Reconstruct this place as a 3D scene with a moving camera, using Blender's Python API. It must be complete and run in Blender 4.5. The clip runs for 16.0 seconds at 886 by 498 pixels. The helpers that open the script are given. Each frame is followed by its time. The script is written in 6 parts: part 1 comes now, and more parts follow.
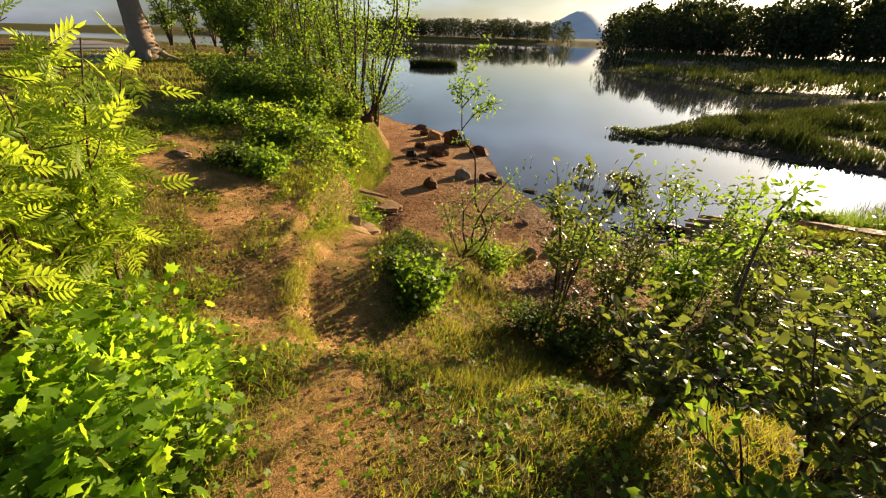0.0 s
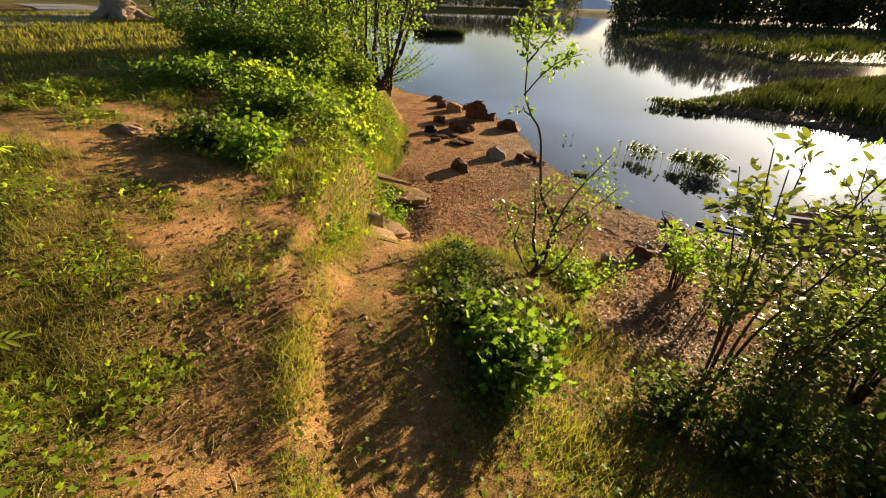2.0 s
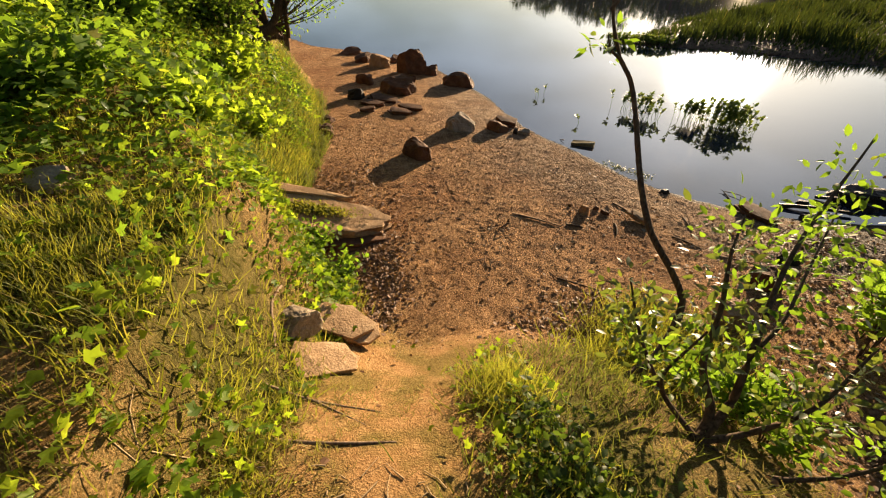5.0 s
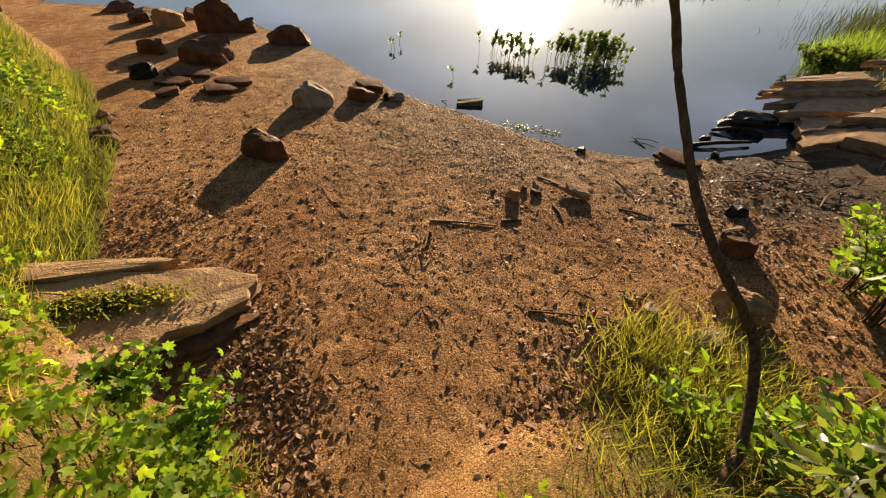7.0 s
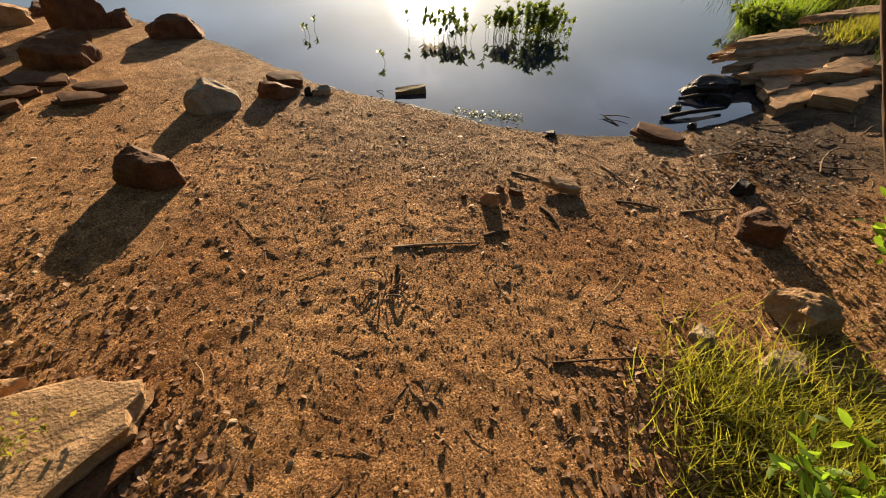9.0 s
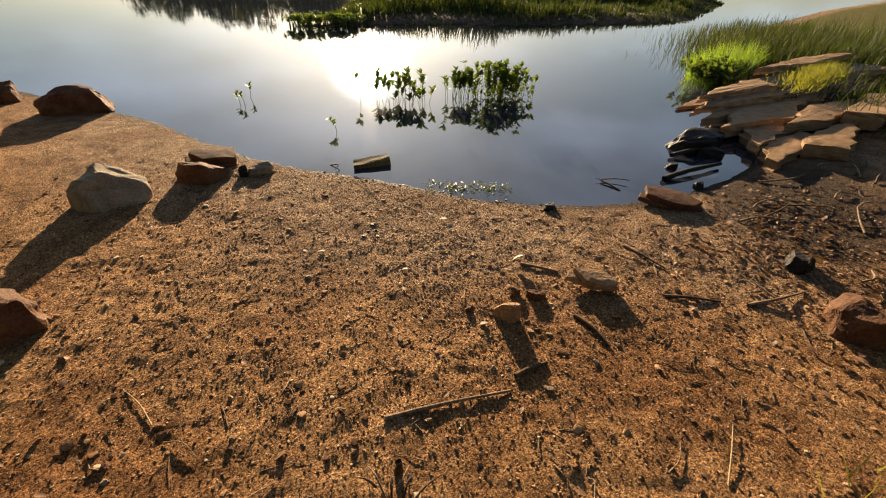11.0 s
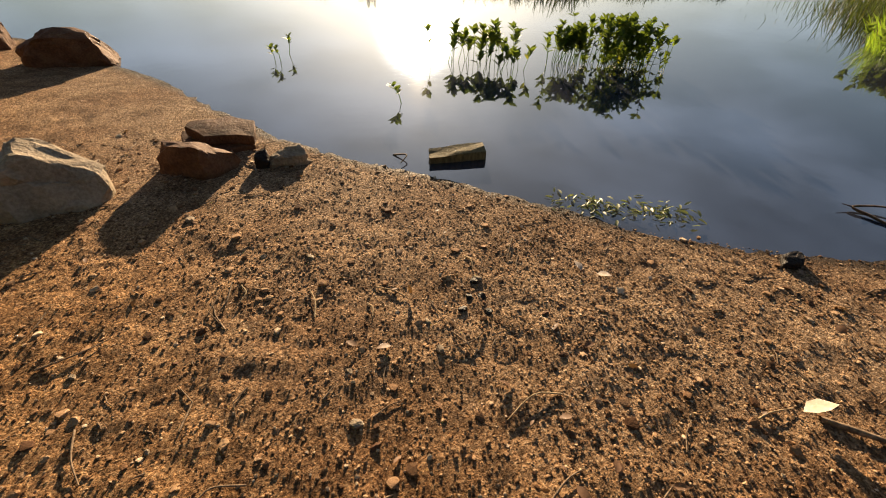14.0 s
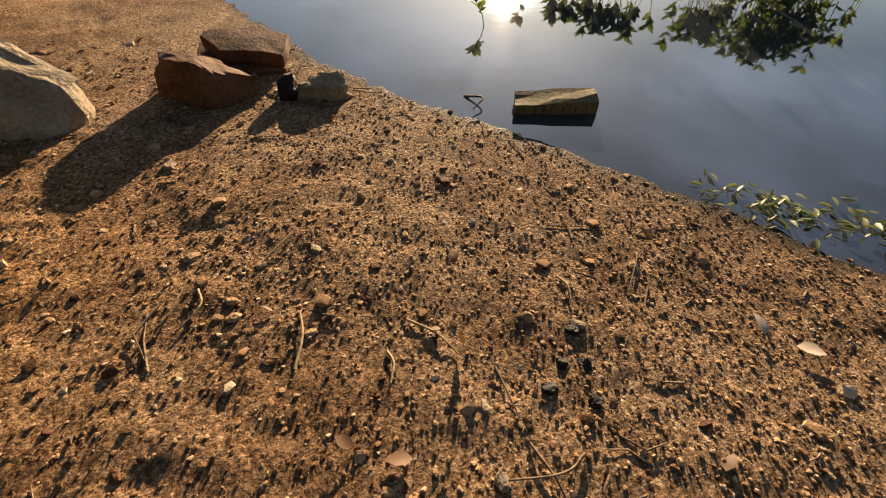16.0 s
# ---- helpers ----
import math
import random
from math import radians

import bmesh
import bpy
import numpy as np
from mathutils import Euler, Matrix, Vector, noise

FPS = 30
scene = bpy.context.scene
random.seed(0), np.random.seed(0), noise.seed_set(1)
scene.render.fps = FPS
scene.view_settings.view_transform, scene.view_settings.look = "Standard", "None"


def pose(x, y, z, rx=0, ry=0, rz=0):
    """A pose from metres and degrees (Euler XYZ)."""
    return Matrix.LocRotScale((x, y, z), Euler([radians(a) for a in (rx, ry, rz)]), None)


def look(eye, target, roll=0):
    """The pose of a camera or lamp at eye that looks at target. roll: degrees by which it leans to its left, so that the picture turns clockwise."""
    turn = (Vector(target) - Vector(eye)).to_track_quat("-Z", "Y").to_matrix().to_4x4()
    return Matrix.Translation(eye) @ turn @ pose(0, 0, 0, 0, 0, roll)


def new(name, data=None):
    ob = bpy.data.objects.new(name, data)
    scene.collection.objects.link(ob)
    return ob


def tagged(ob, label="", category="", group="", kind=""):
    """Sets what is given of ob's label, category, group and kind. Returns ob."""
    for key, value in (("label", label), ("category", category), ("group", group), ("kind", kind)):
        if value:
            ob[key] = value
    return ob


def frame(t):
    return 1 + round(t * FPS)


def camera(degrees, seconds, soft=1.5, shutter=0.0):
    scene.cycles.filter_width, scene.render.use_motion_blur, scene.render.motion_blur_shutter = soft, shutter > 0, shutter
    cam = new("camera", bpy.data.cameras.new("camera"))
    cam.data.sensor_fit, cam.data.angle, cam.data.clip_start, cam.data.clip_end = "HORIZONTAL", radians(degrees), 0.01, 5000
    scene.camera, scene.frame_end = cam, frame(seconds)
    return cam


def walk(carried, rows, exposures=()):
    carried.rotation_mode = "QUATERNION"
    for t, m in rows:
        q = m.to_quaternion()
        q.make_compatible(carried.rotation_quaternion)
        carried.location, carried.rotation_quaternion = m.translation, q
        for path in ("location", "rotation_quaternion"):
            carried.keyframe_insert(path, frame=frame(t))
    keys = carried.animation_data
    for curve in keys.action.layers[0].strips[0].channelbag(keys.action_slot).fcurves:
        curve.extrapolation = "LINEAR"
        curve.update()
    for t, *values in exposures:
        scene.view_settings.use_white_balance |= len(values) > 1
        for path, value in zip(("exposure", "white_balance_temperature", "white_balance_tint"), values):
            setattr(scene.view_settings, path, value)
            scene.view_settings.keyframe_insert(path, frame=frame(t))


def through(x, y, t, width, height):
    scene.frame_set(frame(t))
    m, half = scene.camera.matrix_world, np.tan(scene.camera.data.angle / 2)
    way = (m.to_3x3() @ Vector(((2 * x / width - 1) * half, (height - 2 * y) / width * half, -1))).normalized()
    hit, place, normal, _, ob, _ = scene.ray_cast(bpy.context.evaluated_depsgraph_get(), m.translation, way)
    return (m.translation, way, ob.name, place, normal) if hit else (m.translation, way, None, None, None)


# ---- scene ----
cam = camera(94.3, 16.0, soft=1.15)
PATH = [
    (0, (1.923, -0.204, 3.976), (1.605, 1.538, 3.047), 1.7),
    (0.5, (1.71, 0.28, 3.821), (1.388, 2.012, 2.873), 1.5),
    (1, (1.482, 0.749, 3.696), (1.161, 2.47, 2.728), 1.4),
    (1.5, (1.171, 1.165, 3.568), (0.853, 2.875, 2.581), 1.4),
    (2, (0.832, 1.637, 3.413), (0.523, 3.327, 2.388), 1.6),
    (2.5, (0.512, 2.167, 3.255), (0.208, 3.838, 2.198), 1.5),
    (3, (0.218, 2.8, 3.079), (-0.081, 4.465, 2.013), 1.3),
    (3.5, (0.017, 3.35, 2.963), (-0.273, 5.011, 1.888), 1.4),
    (4, (-0.148, 3.824, 2.847), (-0.403, 5.479, 1.753), 2.2),
    (4.5, (-0.198, 4.283, 2.735), (-0.331, 5.928, 1.605), 1.1),
    (5, (-0.222, 4.755, 2.682), (-0.182, 6.369, 1.501), 0.3),
    (5.2, (-0.247, 4.949, 2.652), (-0.118, 6.543, 1.45), 0.2),
    (7.3, (-0.379, 6.475, 2.301), (0.284, 7.793, 0.951), 1.7),
    (7.5, (-0.385, 6.561, 2.277), (0.302, 7.857, 0.917), 1.6),
    (8, (-0.344, 6.733, 2.146), (0.404, 7.981, 0.774), 1.5),
    (8.5, (-0.243, 6.934, 2.068), (0.558, 8.145, 0.692), 1.3),
    (9, (-0.176, 7.144, 1.944), (0.68, 8.345, 0.593), 1.4),
    (9.5, (-0.101, 7.382, 1.845), (0.84, 8.609, 0.576), 1.2),
    (9.7, (-0.055, 7.472, 1.816), (0.934, 8.707, 0.593), 1.2),
    (11.8, (0.445, 8.439, 1.631), (1.584, 9.61, 0.477), 1.1),
    (12, (0.531, 8.524, 1.607), (1.662, 9.691, 0.441), 0.9),
    (12.5, (0.637, 8.731, 1.533), (1.766, 9.896, 0.363), 1.0),
    (13, (0.675, 8.937, 1.442), (1.769, 10.109, 0.246), 1.2),
    (13.5, (0.713, 9.199, 1.333), (1.741, 10.406, 0.114), 1.5),
    (14, (0.761, 9.454, 1.177), (1.713, 10.704, -0.061), 1.9),
    (14.5, (0.809, 9.634, 1.037), (1.633, 10.902, -0.271), 2.1),
    (15, (0.878, 9.738, 1.008), (1.576, 10.981, -0.395), 2.1),
    (15.5, (0.968, 9.854, 0.964), (1.613, 11.092, -0.468), 2.0),
    (16, (1.084, 10.001, 0.872), (1.71, 11.249, -0.56), 1.9),
]
walk(cam, [(t, look(eye, target, roll)) for t, eye, target, roll in PATH])

# ---- world, sun, exposure ----
SUN_DIR = Vector((0.540, 0.822, 0.188)).normalized()
world = bpy.data.worlds.new("lake_sky")
scene.world = world
world.use_nodes = True


def build_world():
    nt = world.node_tree
    nt.nodes.clear()
    add = nt.nodes.new
    out, bg = add("ShaderNodeOutputWorld"), add("ShaderNodeBackground")
    sky = add("ShaderNodeTexSky")
    sky.sky_type, sky.sun_disc = "NISHITA", False
    sky.sun_elevation, sky.sun_rotation = math.asin(SUN_DIR.z), math.atan2(SUN_DIR.x, SUN_DIR.y)
    sky.air_density, sky.dust_density, sky.ozone_density = 1.0, 1.0, 2.5
    tc = add("ShaderNodeTexCoord")
    # thin high cloud
    stretch = add("ShaderNodeMapping")
    stretch.inputs["Scale"].default_value = (1.6, 1.6, 5.0)
    cloud = add("ShaderNodeTexNoise")
    cloud.inputs["Scale"].default_value, cloud.inputs["Detail"].default_value = 1.6, 6.0
    ramp = add("ShaderNodeValToRGB")
    ramp.color_ramp.elements[0].position, ramp.color_ramp.elements[1].position = 0.42, 0.72
    nt.links.new(tc.outputs["Generated"], stretch.inputs["Vector"])
    nt.links.new(stretch.outputs["Vector"], cloud.inputs["Vector"])
    nt.links.new(cloud.outputs["Fac"], ramp.inputs["Fac"])
    # haze that brightens towards the sun
    dot = add("ShaderNodeVectorMath")
    dot.operation = "DOT_PRODUCT"
    norm = add("ShaderNodeVectorMath")
    norm.operation = "NORMALIZE"
    nt.links.new(tc.outputs["Generated"], norm.inputs[0])
    nt.links.new(norm.outputs["Vector"], dot.inputs[0])
    dot.inputs[1].default_value = SUN_DIR
    clamp = add("ShaderNodeMath")
    clamp.operation = "MAXIMUM"
    nt.links.new(dot.outputs["Value"], clamp.inputs[0])
    clamp.inputs[1].default_value = 0.0

    def lobe(power, gain):
        p, g = add("ShaderNodeMath"), add("ShaderNodeMath")
        p.operation, g.operation = "POWER", "MULTIPLY"
        nt.links.new(clamp.outputs[0], p.inputs[0])
        p.inputs[1].default_value, g.inputs[1].default_value = power, gain
        nt.links.new(p.outputs[0], g.inputs[0])
        return g.outputs[0]

    def plus(a, b):
        m = add("ShaderNodeMath")
        m.operation = "ADD"
        nt.links.new(a, m.inputs[0])
        nt.links.new(b, m.inputs[1])
        return m.outputs[0]

    glow = plus(plus(lobe(1300.0, HAZE[0]), lobe(40.0, HAZE[1])), lobe(4.0, HAZE[2]))
    cl = add("ShaderNodeMath")
    cl.operation = "MULTIPLY"
    # the cloud thins out overhead
    part_up = add("ShaderNodeSeparateXYZ")
    nt.links.new(norm.outputs["Vector"], part_up.inputs[0])
    thin = add("ShaderNodeMapRange")
    nt.links.new(part_up.outputs["Z"], thin.inputs["Value"])
    for key, value in (("From Min", 0.45), ("From Max", 0.95), ("To Min", 1.0), ("To Max", 0.3)):
        thin.inputs[key].default_value = value
    veil = add("ShaderNodeMath")
    veil.operation = "MULTIPLY"
    nt.links.new(ramp.outputs["Color"], veil.inputs[0])
    nt.links.new(thin.outputs["Result"], veil.inputs[1])
    nt.links.new(veil.outputs[0], cl.inputs[0])
    cl.inputs[1].default_value = HAZE[3]
    def tinted(value, color):
        t = add("ShaderNodeVectorMath")
        t.operation = "SCALE"
        t.inputs[0].default_value = color
        nt.links.new(value, t.inputs["Scale"])
        return t.outputs["Vector"]

    def summed(p, q):
        t = add("ShaderNodeVectorMath")
        nt.links.new(p, t.inputs[0])
        nt.links.new(q, t.inputs[1])
        return t

    total = summed(summed(sky.outputs["Color"], tinted(glow, (1.0, 0.97, 0.94))).outputs["Vector"], tinted(cl.outputs[0], (0.76, 0.90, 1.22)))
    nt.links.new(total.outputs["Vector"], bg.inputs["Color"])
    bg.inputs["Strength"].default_value = SKY
    nt.links.new(bg.outputs["Background"], out.inputs["Surface"])


HAZE = (1100.0, 5.0, 4.3, 4.9)
SKY = 0.0245
build_world()
sun_data = bpy.data.lights.new("sun", "SUN")
sun_data.energy, sun_data.angle, sun_data.color = 5.0, radians(0.7), (1.0, 0.735, 0.45)
sun = new("sun", sun_data)
sun.matrix_world = Matrix.Translation((30, 40, 30)) @ (-SUN_DIR).to_track_quat("-Z", "Y").to_matrix().to_4x4()
scene.view_settings.exposure = 1.82

# ---- small tools ----
rng = np.random.default_rng(7)


def lattice(ix, iy, seed):
    h = (ix.astype(np.int64) * 374761393 + iy.astype(np.int64) * 668265263 + seed * 982451653) & 0xFFFFFFFF
    h = ((h ^ (h >> 13)) * 1274126177) & 0xFFFFFFFF
    return ((h ^ (h >> 16)) & 0xFFFF) / 65535.0


def vnoise(x, y, size, seed=0):
    """Smooth noise from -1 to 1 with features of that size in metres."""
    x, y = np.asarray(x, float) / size, np.asarray(y, float) / size
    ix, iy = np.floor(x), np.floor(y)
    fx, fy = x - ix, y - iy
    fx, fy = fx * fx * (3 - 2 * fx), fy * fy * (3 - 2 * fy)
    a, b = lattice(ix, iy, seed), lattice(ix + 1, iy, seed)
    c, d = lattice(ix, iy + 1, seed), lattice(ix + 1, iy + 1, seed)
    return 2 * ((a * (1 - fx) + b * fx) * (1 - fy) + (c * (1 - fx) + d * fx) * fy) - 1


def smooth(lo, hi, v):
    t = np.clip((np.asarray(v, float) - lo) / (hi - lo), 0, 1)
    return t * t * (3 - 2 * t)


def dist_to(line, x, y):
    x, y = np.asarray(x, float), np.asarray(y, float)
    best = np.full(np.broadcast(x, y).shape, 1e9)
    for (ax, ay), (bx, by) in zip(line[:-1], line[1:]):
        ux, uy = bx - ax, by - ay
        t = np.clip(((x - ax) * ux + (y - ay) * uy) / (ux * ux + uy * uy), 0, 1)
        best = np.minimum(best, np.hypot(x - ax - t * ux, y - ay - t * uy))
    return best


def inside(poly, x, y):
    x, y = np.asarray(x, float), np.asarray(y, float)
    odd = np.zeros(np.broadcast(x, y).shape, bool)
    for (ax, ay), (bx, by) in zip(poly, poly[1:] + poly[:1]):
        if ay != by:
            odd ^= ((ay > y) != (by > y)) & (x < (bx - ax) * (y - ay) / (by - ay) + ax)
    return odd


def raw_mesh(name, verts, faces, smooth_faces=True):
    """A mesh from an (n, 3) array and an (m, k) array of corner numbers."""
    verts, faces = np.asarray(verts, np.float32), np.asarray(faces, np.int32)
    me = bpy.data.meshes.new(name)
    me.vertices.add(len(verts))
    me.vertices.foreach_set("co", verts.ravel())
    me.loops.add(faces.size)
    me.loops.foreach_set("vertex_index", faces.ravel())
    me.polygons.add(len(faces))
    me.polygons.foreach_set("loop_start", np.arange(0, faces.size, faces.shape[1], dtype=np.int32))
    me.polygons.foreach_set("use_smooth", np.full(len(faces), smooth_faces))
    me.update(calc_edges=True)
    return me


def thing(name, loc, label, category, group="", kind=""):
    ob = new(name)
    ob.location = loc
    ob.empty_display_size = 0.1
    return tagged(ob, label, category, group, kind)


def part_mesh(name, verts, faces, material, parent, label="", kind="", smooth_faces=True):
    """One mesh in the world's coordinates, as a part under parent."""
    at = parent.matrix_basis.translation if parent.parent is None else parent.parent.matrix_basis.translation
    me = raw_mesh(name, np.asarray(verts) - np.array(at), faces, smooth_faces)
    me.materials.append(material)
    ob = new(name, me)
    ob.parent = parent
    return tagged(ob, label, kind=kind)


def solo(name, verts, faces, material, label, category="", kind="", group="", smooth_faces=True, at=(0, 0, 0)):
    me = raw_mesh(name, np.asarray(verts) - np.array(at), faces, smooth_faces)
    me.materials.append(material)
    ob = new(name, me)
    ob.location = at
    return tagged(ob, label, category, group, kind)


def join(chunks):
    """Joins (verts, faces) pairs with equal corners per face."""
    vs, fs, n = [], [], 0
    for v, f in chunks:
        vs.append(v)
        fs.append(np.asarray(f) + n)
        n += len(v)
    return np.concatenate(vs), np.concatenate(fs)


def curve_points(points, steps=5):
    """A smooth line through the points (Catmull-Rom)."""
    p = [np.array(q, float) for q in points]
    p = [2 * p[0] - p[1]] + p + [2 * p[-1] - p[-2]]
    out = []
    for i in range(1, len(p) - 2):
        for s in range(steps):
            t = s / steps
            out.append(0.5 * (2 * p[i] + (p[i + 1] - p[i - 1]) * t + (2 * p[i - 1] - 5 * p[i] + 4 * p[i + 1] - p[i + 2]) * t * t
                              + (3 * p[i] - p[i - 1] - 3 * p[i + 1] + p[i + 2]) * t ** 3))
    out.append(p[-2])
    return np.array(out)


def tube(line, r0, r1, sides=6, rough=0.0):
    """A tapered round stem along a line of points, as quads."""
    line = np.asarray(line, float)
    n = len(line)
    tang = np.gradient(line, axis=0)
    tang /= np.linalg.norm(tang, axis=1)[:, None] + 1e-9
    ref = np.where(np.abs(tang[:, 2:3]) < 0.9, np.array([[0, 0, 1.0]]), np.array([[1.0, 0, 0]]))
    u = np.cross(tang, ref)
    u /= np.linalg.norm(u, axis=1)[:, None]
    w = np.cross(tang, u)
    r = np.linspace(r0, r1, n)
    a = np.arange(sides) * 2 * math.pi / sides
    rr = r[:, None] * (1 + rough * rng.uniform(-1, 1, (n, sides)))
    v = line[:, None] + rr[..., None] * (np.cos(a)[None, :, None] * u[:, None] + np.sin(a)[None, :, None] * w[:, None])
    idx = np.arange(n * sides).reshape(n, sides)
    nxt = np.roll(idx, -1, axis=1)
    f = np.stack([idx[:-1], nxt[:-1], nxt[1:], idx[1:]], -1).reshape(-1, 4)
    return v.reshape(-1, 3), f


# leaf patterns: x across, y along, z up; triangles
LANCE = (np.array([(0, 0, 0), (-.13, .3, .05), (0, .3, 0), (.13, .3, .05), (-.11, .68, .03), (0, .68, -.02), (.11, .68, .03), (0, 1, -.09)]),
         np.array([(0, 2, 1), (0, 3, 2), (1, 2, 4), (2, 5, 4), (2, 3, 5), (3, 6, 5), (4, 5, 7), (5, 6, 7)]))
OVAL = (np.array([(0, 0, 0), (-.26, .28, .07), (0, .32, 0), (.26, .28, .07), (-.27, .62, .05), (0, .68, -.02), (.27, .62, .05), (0, 1, -.12)]), LANCE[1])
LOBED = (np.array([(0, .25, 0), (0, 0, .02), (-.3, -.05, .03), (-.28, .12, .05), (-.55, .3, .0), (-.34, .42, .06), (-.38, .78, -.02), (-.14, .7, .05), (0, 1.05, -.08),
                   (.14, .7, .05), (.38, .78, -.02), (.34, .42, .06), (.55, .3, .0), (.28, .12, .05), (.3, -.05, .03)]),
         np.array([(0, i + 1, i) for i in range(1, 14)] + [(0, 1, 14)]))
WEED = (np.array([(0, .2, 0), (0, -.05, 0), (-.42, .2, .04), (-.2, .45, .05), (-.28, .85, -.04), (0, .72, .03), (.28, .85, -.04), (.2, .45, .05), (.42, .2, .04)]),
        np.array([(0, i + 1, i) for i in range(1, 8)] + [(0, 1, 8)]))
DIAMOND = (np.array([(0, 0, 0), (-.32, .5, .08), (0, 1, -.05), (.32, .5, .08)]), np.array([(0, 2, 1), (0, 3, 2)]))
BLADE = (np.array([(-.5, 0, 0), (.5, 0, 0), (-.4, .45, .0), (.4, .45, .0), (-.22, .8, -.06), (.22, .8, -.06), (0, 1, -.2)]),
         np.array([(0, 1, 3), (0, 3, 2), (2, 3, 5), (2, 5, 4), (4, 5, 6)]))


def rowan_leaf():
    """A pinnate leaf of eleven leaflets."""
    vs, fs = [], []
    lv, lf = LANCE
    for i in range(5):
        for s in (-1, 1):
            a = s * radians(62 - 4 * i)
            c, d = math.cos(a), math.sin(a)
            k = 0.34 - 0.03 * abs(i - 2)
            q = lv * np.array([1.1, 1, 1]) * k
            r = np.stack([q[:, 0] * c + q[:, 1] * d, -q[:, 0] * d + q[:, 1] * c, q[:, 2] - 0.25 * np.abs(q[:, 1]) * k], 1)
            vs.append(r + np.array([0, 0.22 + 0.13 * i, -0.03 * i]))
    vs.append(lv * 0.32 + np.array([0, 0.82, -0.12]))
    vs.append(np.array([(-.008, 0, 0), (.008, 0, 0), (.004, .85, -.12), (-.004, .85, -.12)]))
    n = 0
    for v in vs[:-1]:
        fs.append(lf + n)
        n += len(v)
    fs.append(np.array([(0, 1, 2), (0, 2, 3)]) + n)
    return np.concatenate(vs), np.concatenate(fs)


ROWAN = rowan_leaf()


def strew(pattern, pos, along, up, size, width=1.0):
    """Copies of a leaf pattern: its y runs along, its z towards up."""
    pv, pf = pattern
    pos, along, up = (np.asarray(a, float) for a in (pos, along, up))
    n = len(pos)
    y = along / (np.linalg.norm(along, axis=1)[:, None] + 1e-9)
    x = np.cross(y, up)
    x /= np.linalg.norm(x, axis=1)[:, None] + 1e-9
    z = np.cross(x, y)
    size = np.broadcast_to(np.asarray(size, float), (n,))
    width = np.broadcast_to(np.asarray(width, float), (n,))
    v = pos[:, None] + size[:, None, None] * (pv[None, :, 0:1] * width[:, None, None] * x[:, None] + pv[None, :, 1:2] * y[:, None] + pv[None, :, 2:3] * z[:, None])
    f = pf[None] + (np.arange(n) * len(pv))[:, None, None]
    return v.reshape(-1, 3), f.reshape(-1, 3)


def random_dirs(n, lift=0.0, flat=1.0):
    d = rng.normal(size=(n, 3)) * np.array([1, 1, flat])
    d /= np.linalg.norm(d, axis=1)[:, None] + 1e-9
    d[:, 2] += lift
    return d / (np.linalg.norm(d, axis=1)[:, None] + 1e-9)


# ---- materials ----
def material(name, build):
    m = bpy.data.materials.new(name)
    m.use_nodes = True
    nt = m.node_tree
    nt.nodes.clear()
    out = nt.nodes.new("ShaderNodeOutputMaterial")
    nt.links.new(build(nt), out.inputs["Surface"])
    return m


def node(nt, kind, **values):
    n = nt.nodes.new(kind)
    for k, v in values.items():
        n.inputs[k.replace("_", " ")].default_value = v
    return n


def noise_tex(nt, scale, detail=4.0, coords=None, rough=0.55):
    n = node(nt, "ShaderNodeTexNoise", Scale=scale, Detail=detail, Roughness=rough)
    if coords is None:
        coords = nt.nodes.new("ShaderNodeTexCoord").outputs["Object"]
    nt.links.new(coords, n.inputs["Vector"])
    return n.outputs["Fac"]


def ramp_of(nt, value, *stops):
    r = nt.nodes.new("ShaderNodeValToRGB")
    el = r.color_ramp.elements
    while len(el) < len(stops):
        el.new(0.5)
    for e, (p, c) in zip(el, stops):
        e.position, e.color = p, (*c, 1) if len(c) == 3 else c
    nt.links.new(value, r.inputs["Fac"])
    return r.outputs["Color"]


def mix_of(nt, fac, a, b, mode="MIX"):
    m = nt.nodes.new("ShaderNodeMix")
    m.data_type, m.blend_type = "RGBA", mode
    for value, sock in ((fac, m.inputs[0]), (a, m.inputs[6]), (b, m.inputs[7])):
        if isinstance(value, (int, float)):
            sock.default_value = value
        elif isinstance(value, tuple):
            sock.default_value = (*value, 1)
        else:
            nt.links.new(value, sock)
    return m.outputs[2]


def principled(nt, color, rough=0.8, bump=None, strength=0.3, distance=0.01, **more):
    p = nt.nodes.new("ShaderNodeBsdfPrincipled")
    for value, key in ((color, "Base Color"), (rough, "Roughness")):
        if isinstance(value, tuple):
            p.inputs[key].default_value = (*value, 1)
        elif isinstance(value, (int, float)):
            p.inputs[key].default_value = value
        else:
            nt.links.new(value, p.inputs[key])
    for k, v in more.items():
        p.inputs[k.replace("_", " ")].default_value = v
    if bump is not None:
        b = node(nt, "ShaderNodeBump", Strength=strength, Distance=distance)
        nt.links.new(bump, b.inputs["Height"])
        nt.links.new(b.outputs["Normal"], p.inputs["Normal"])
    return p.outputs["BSDF"]


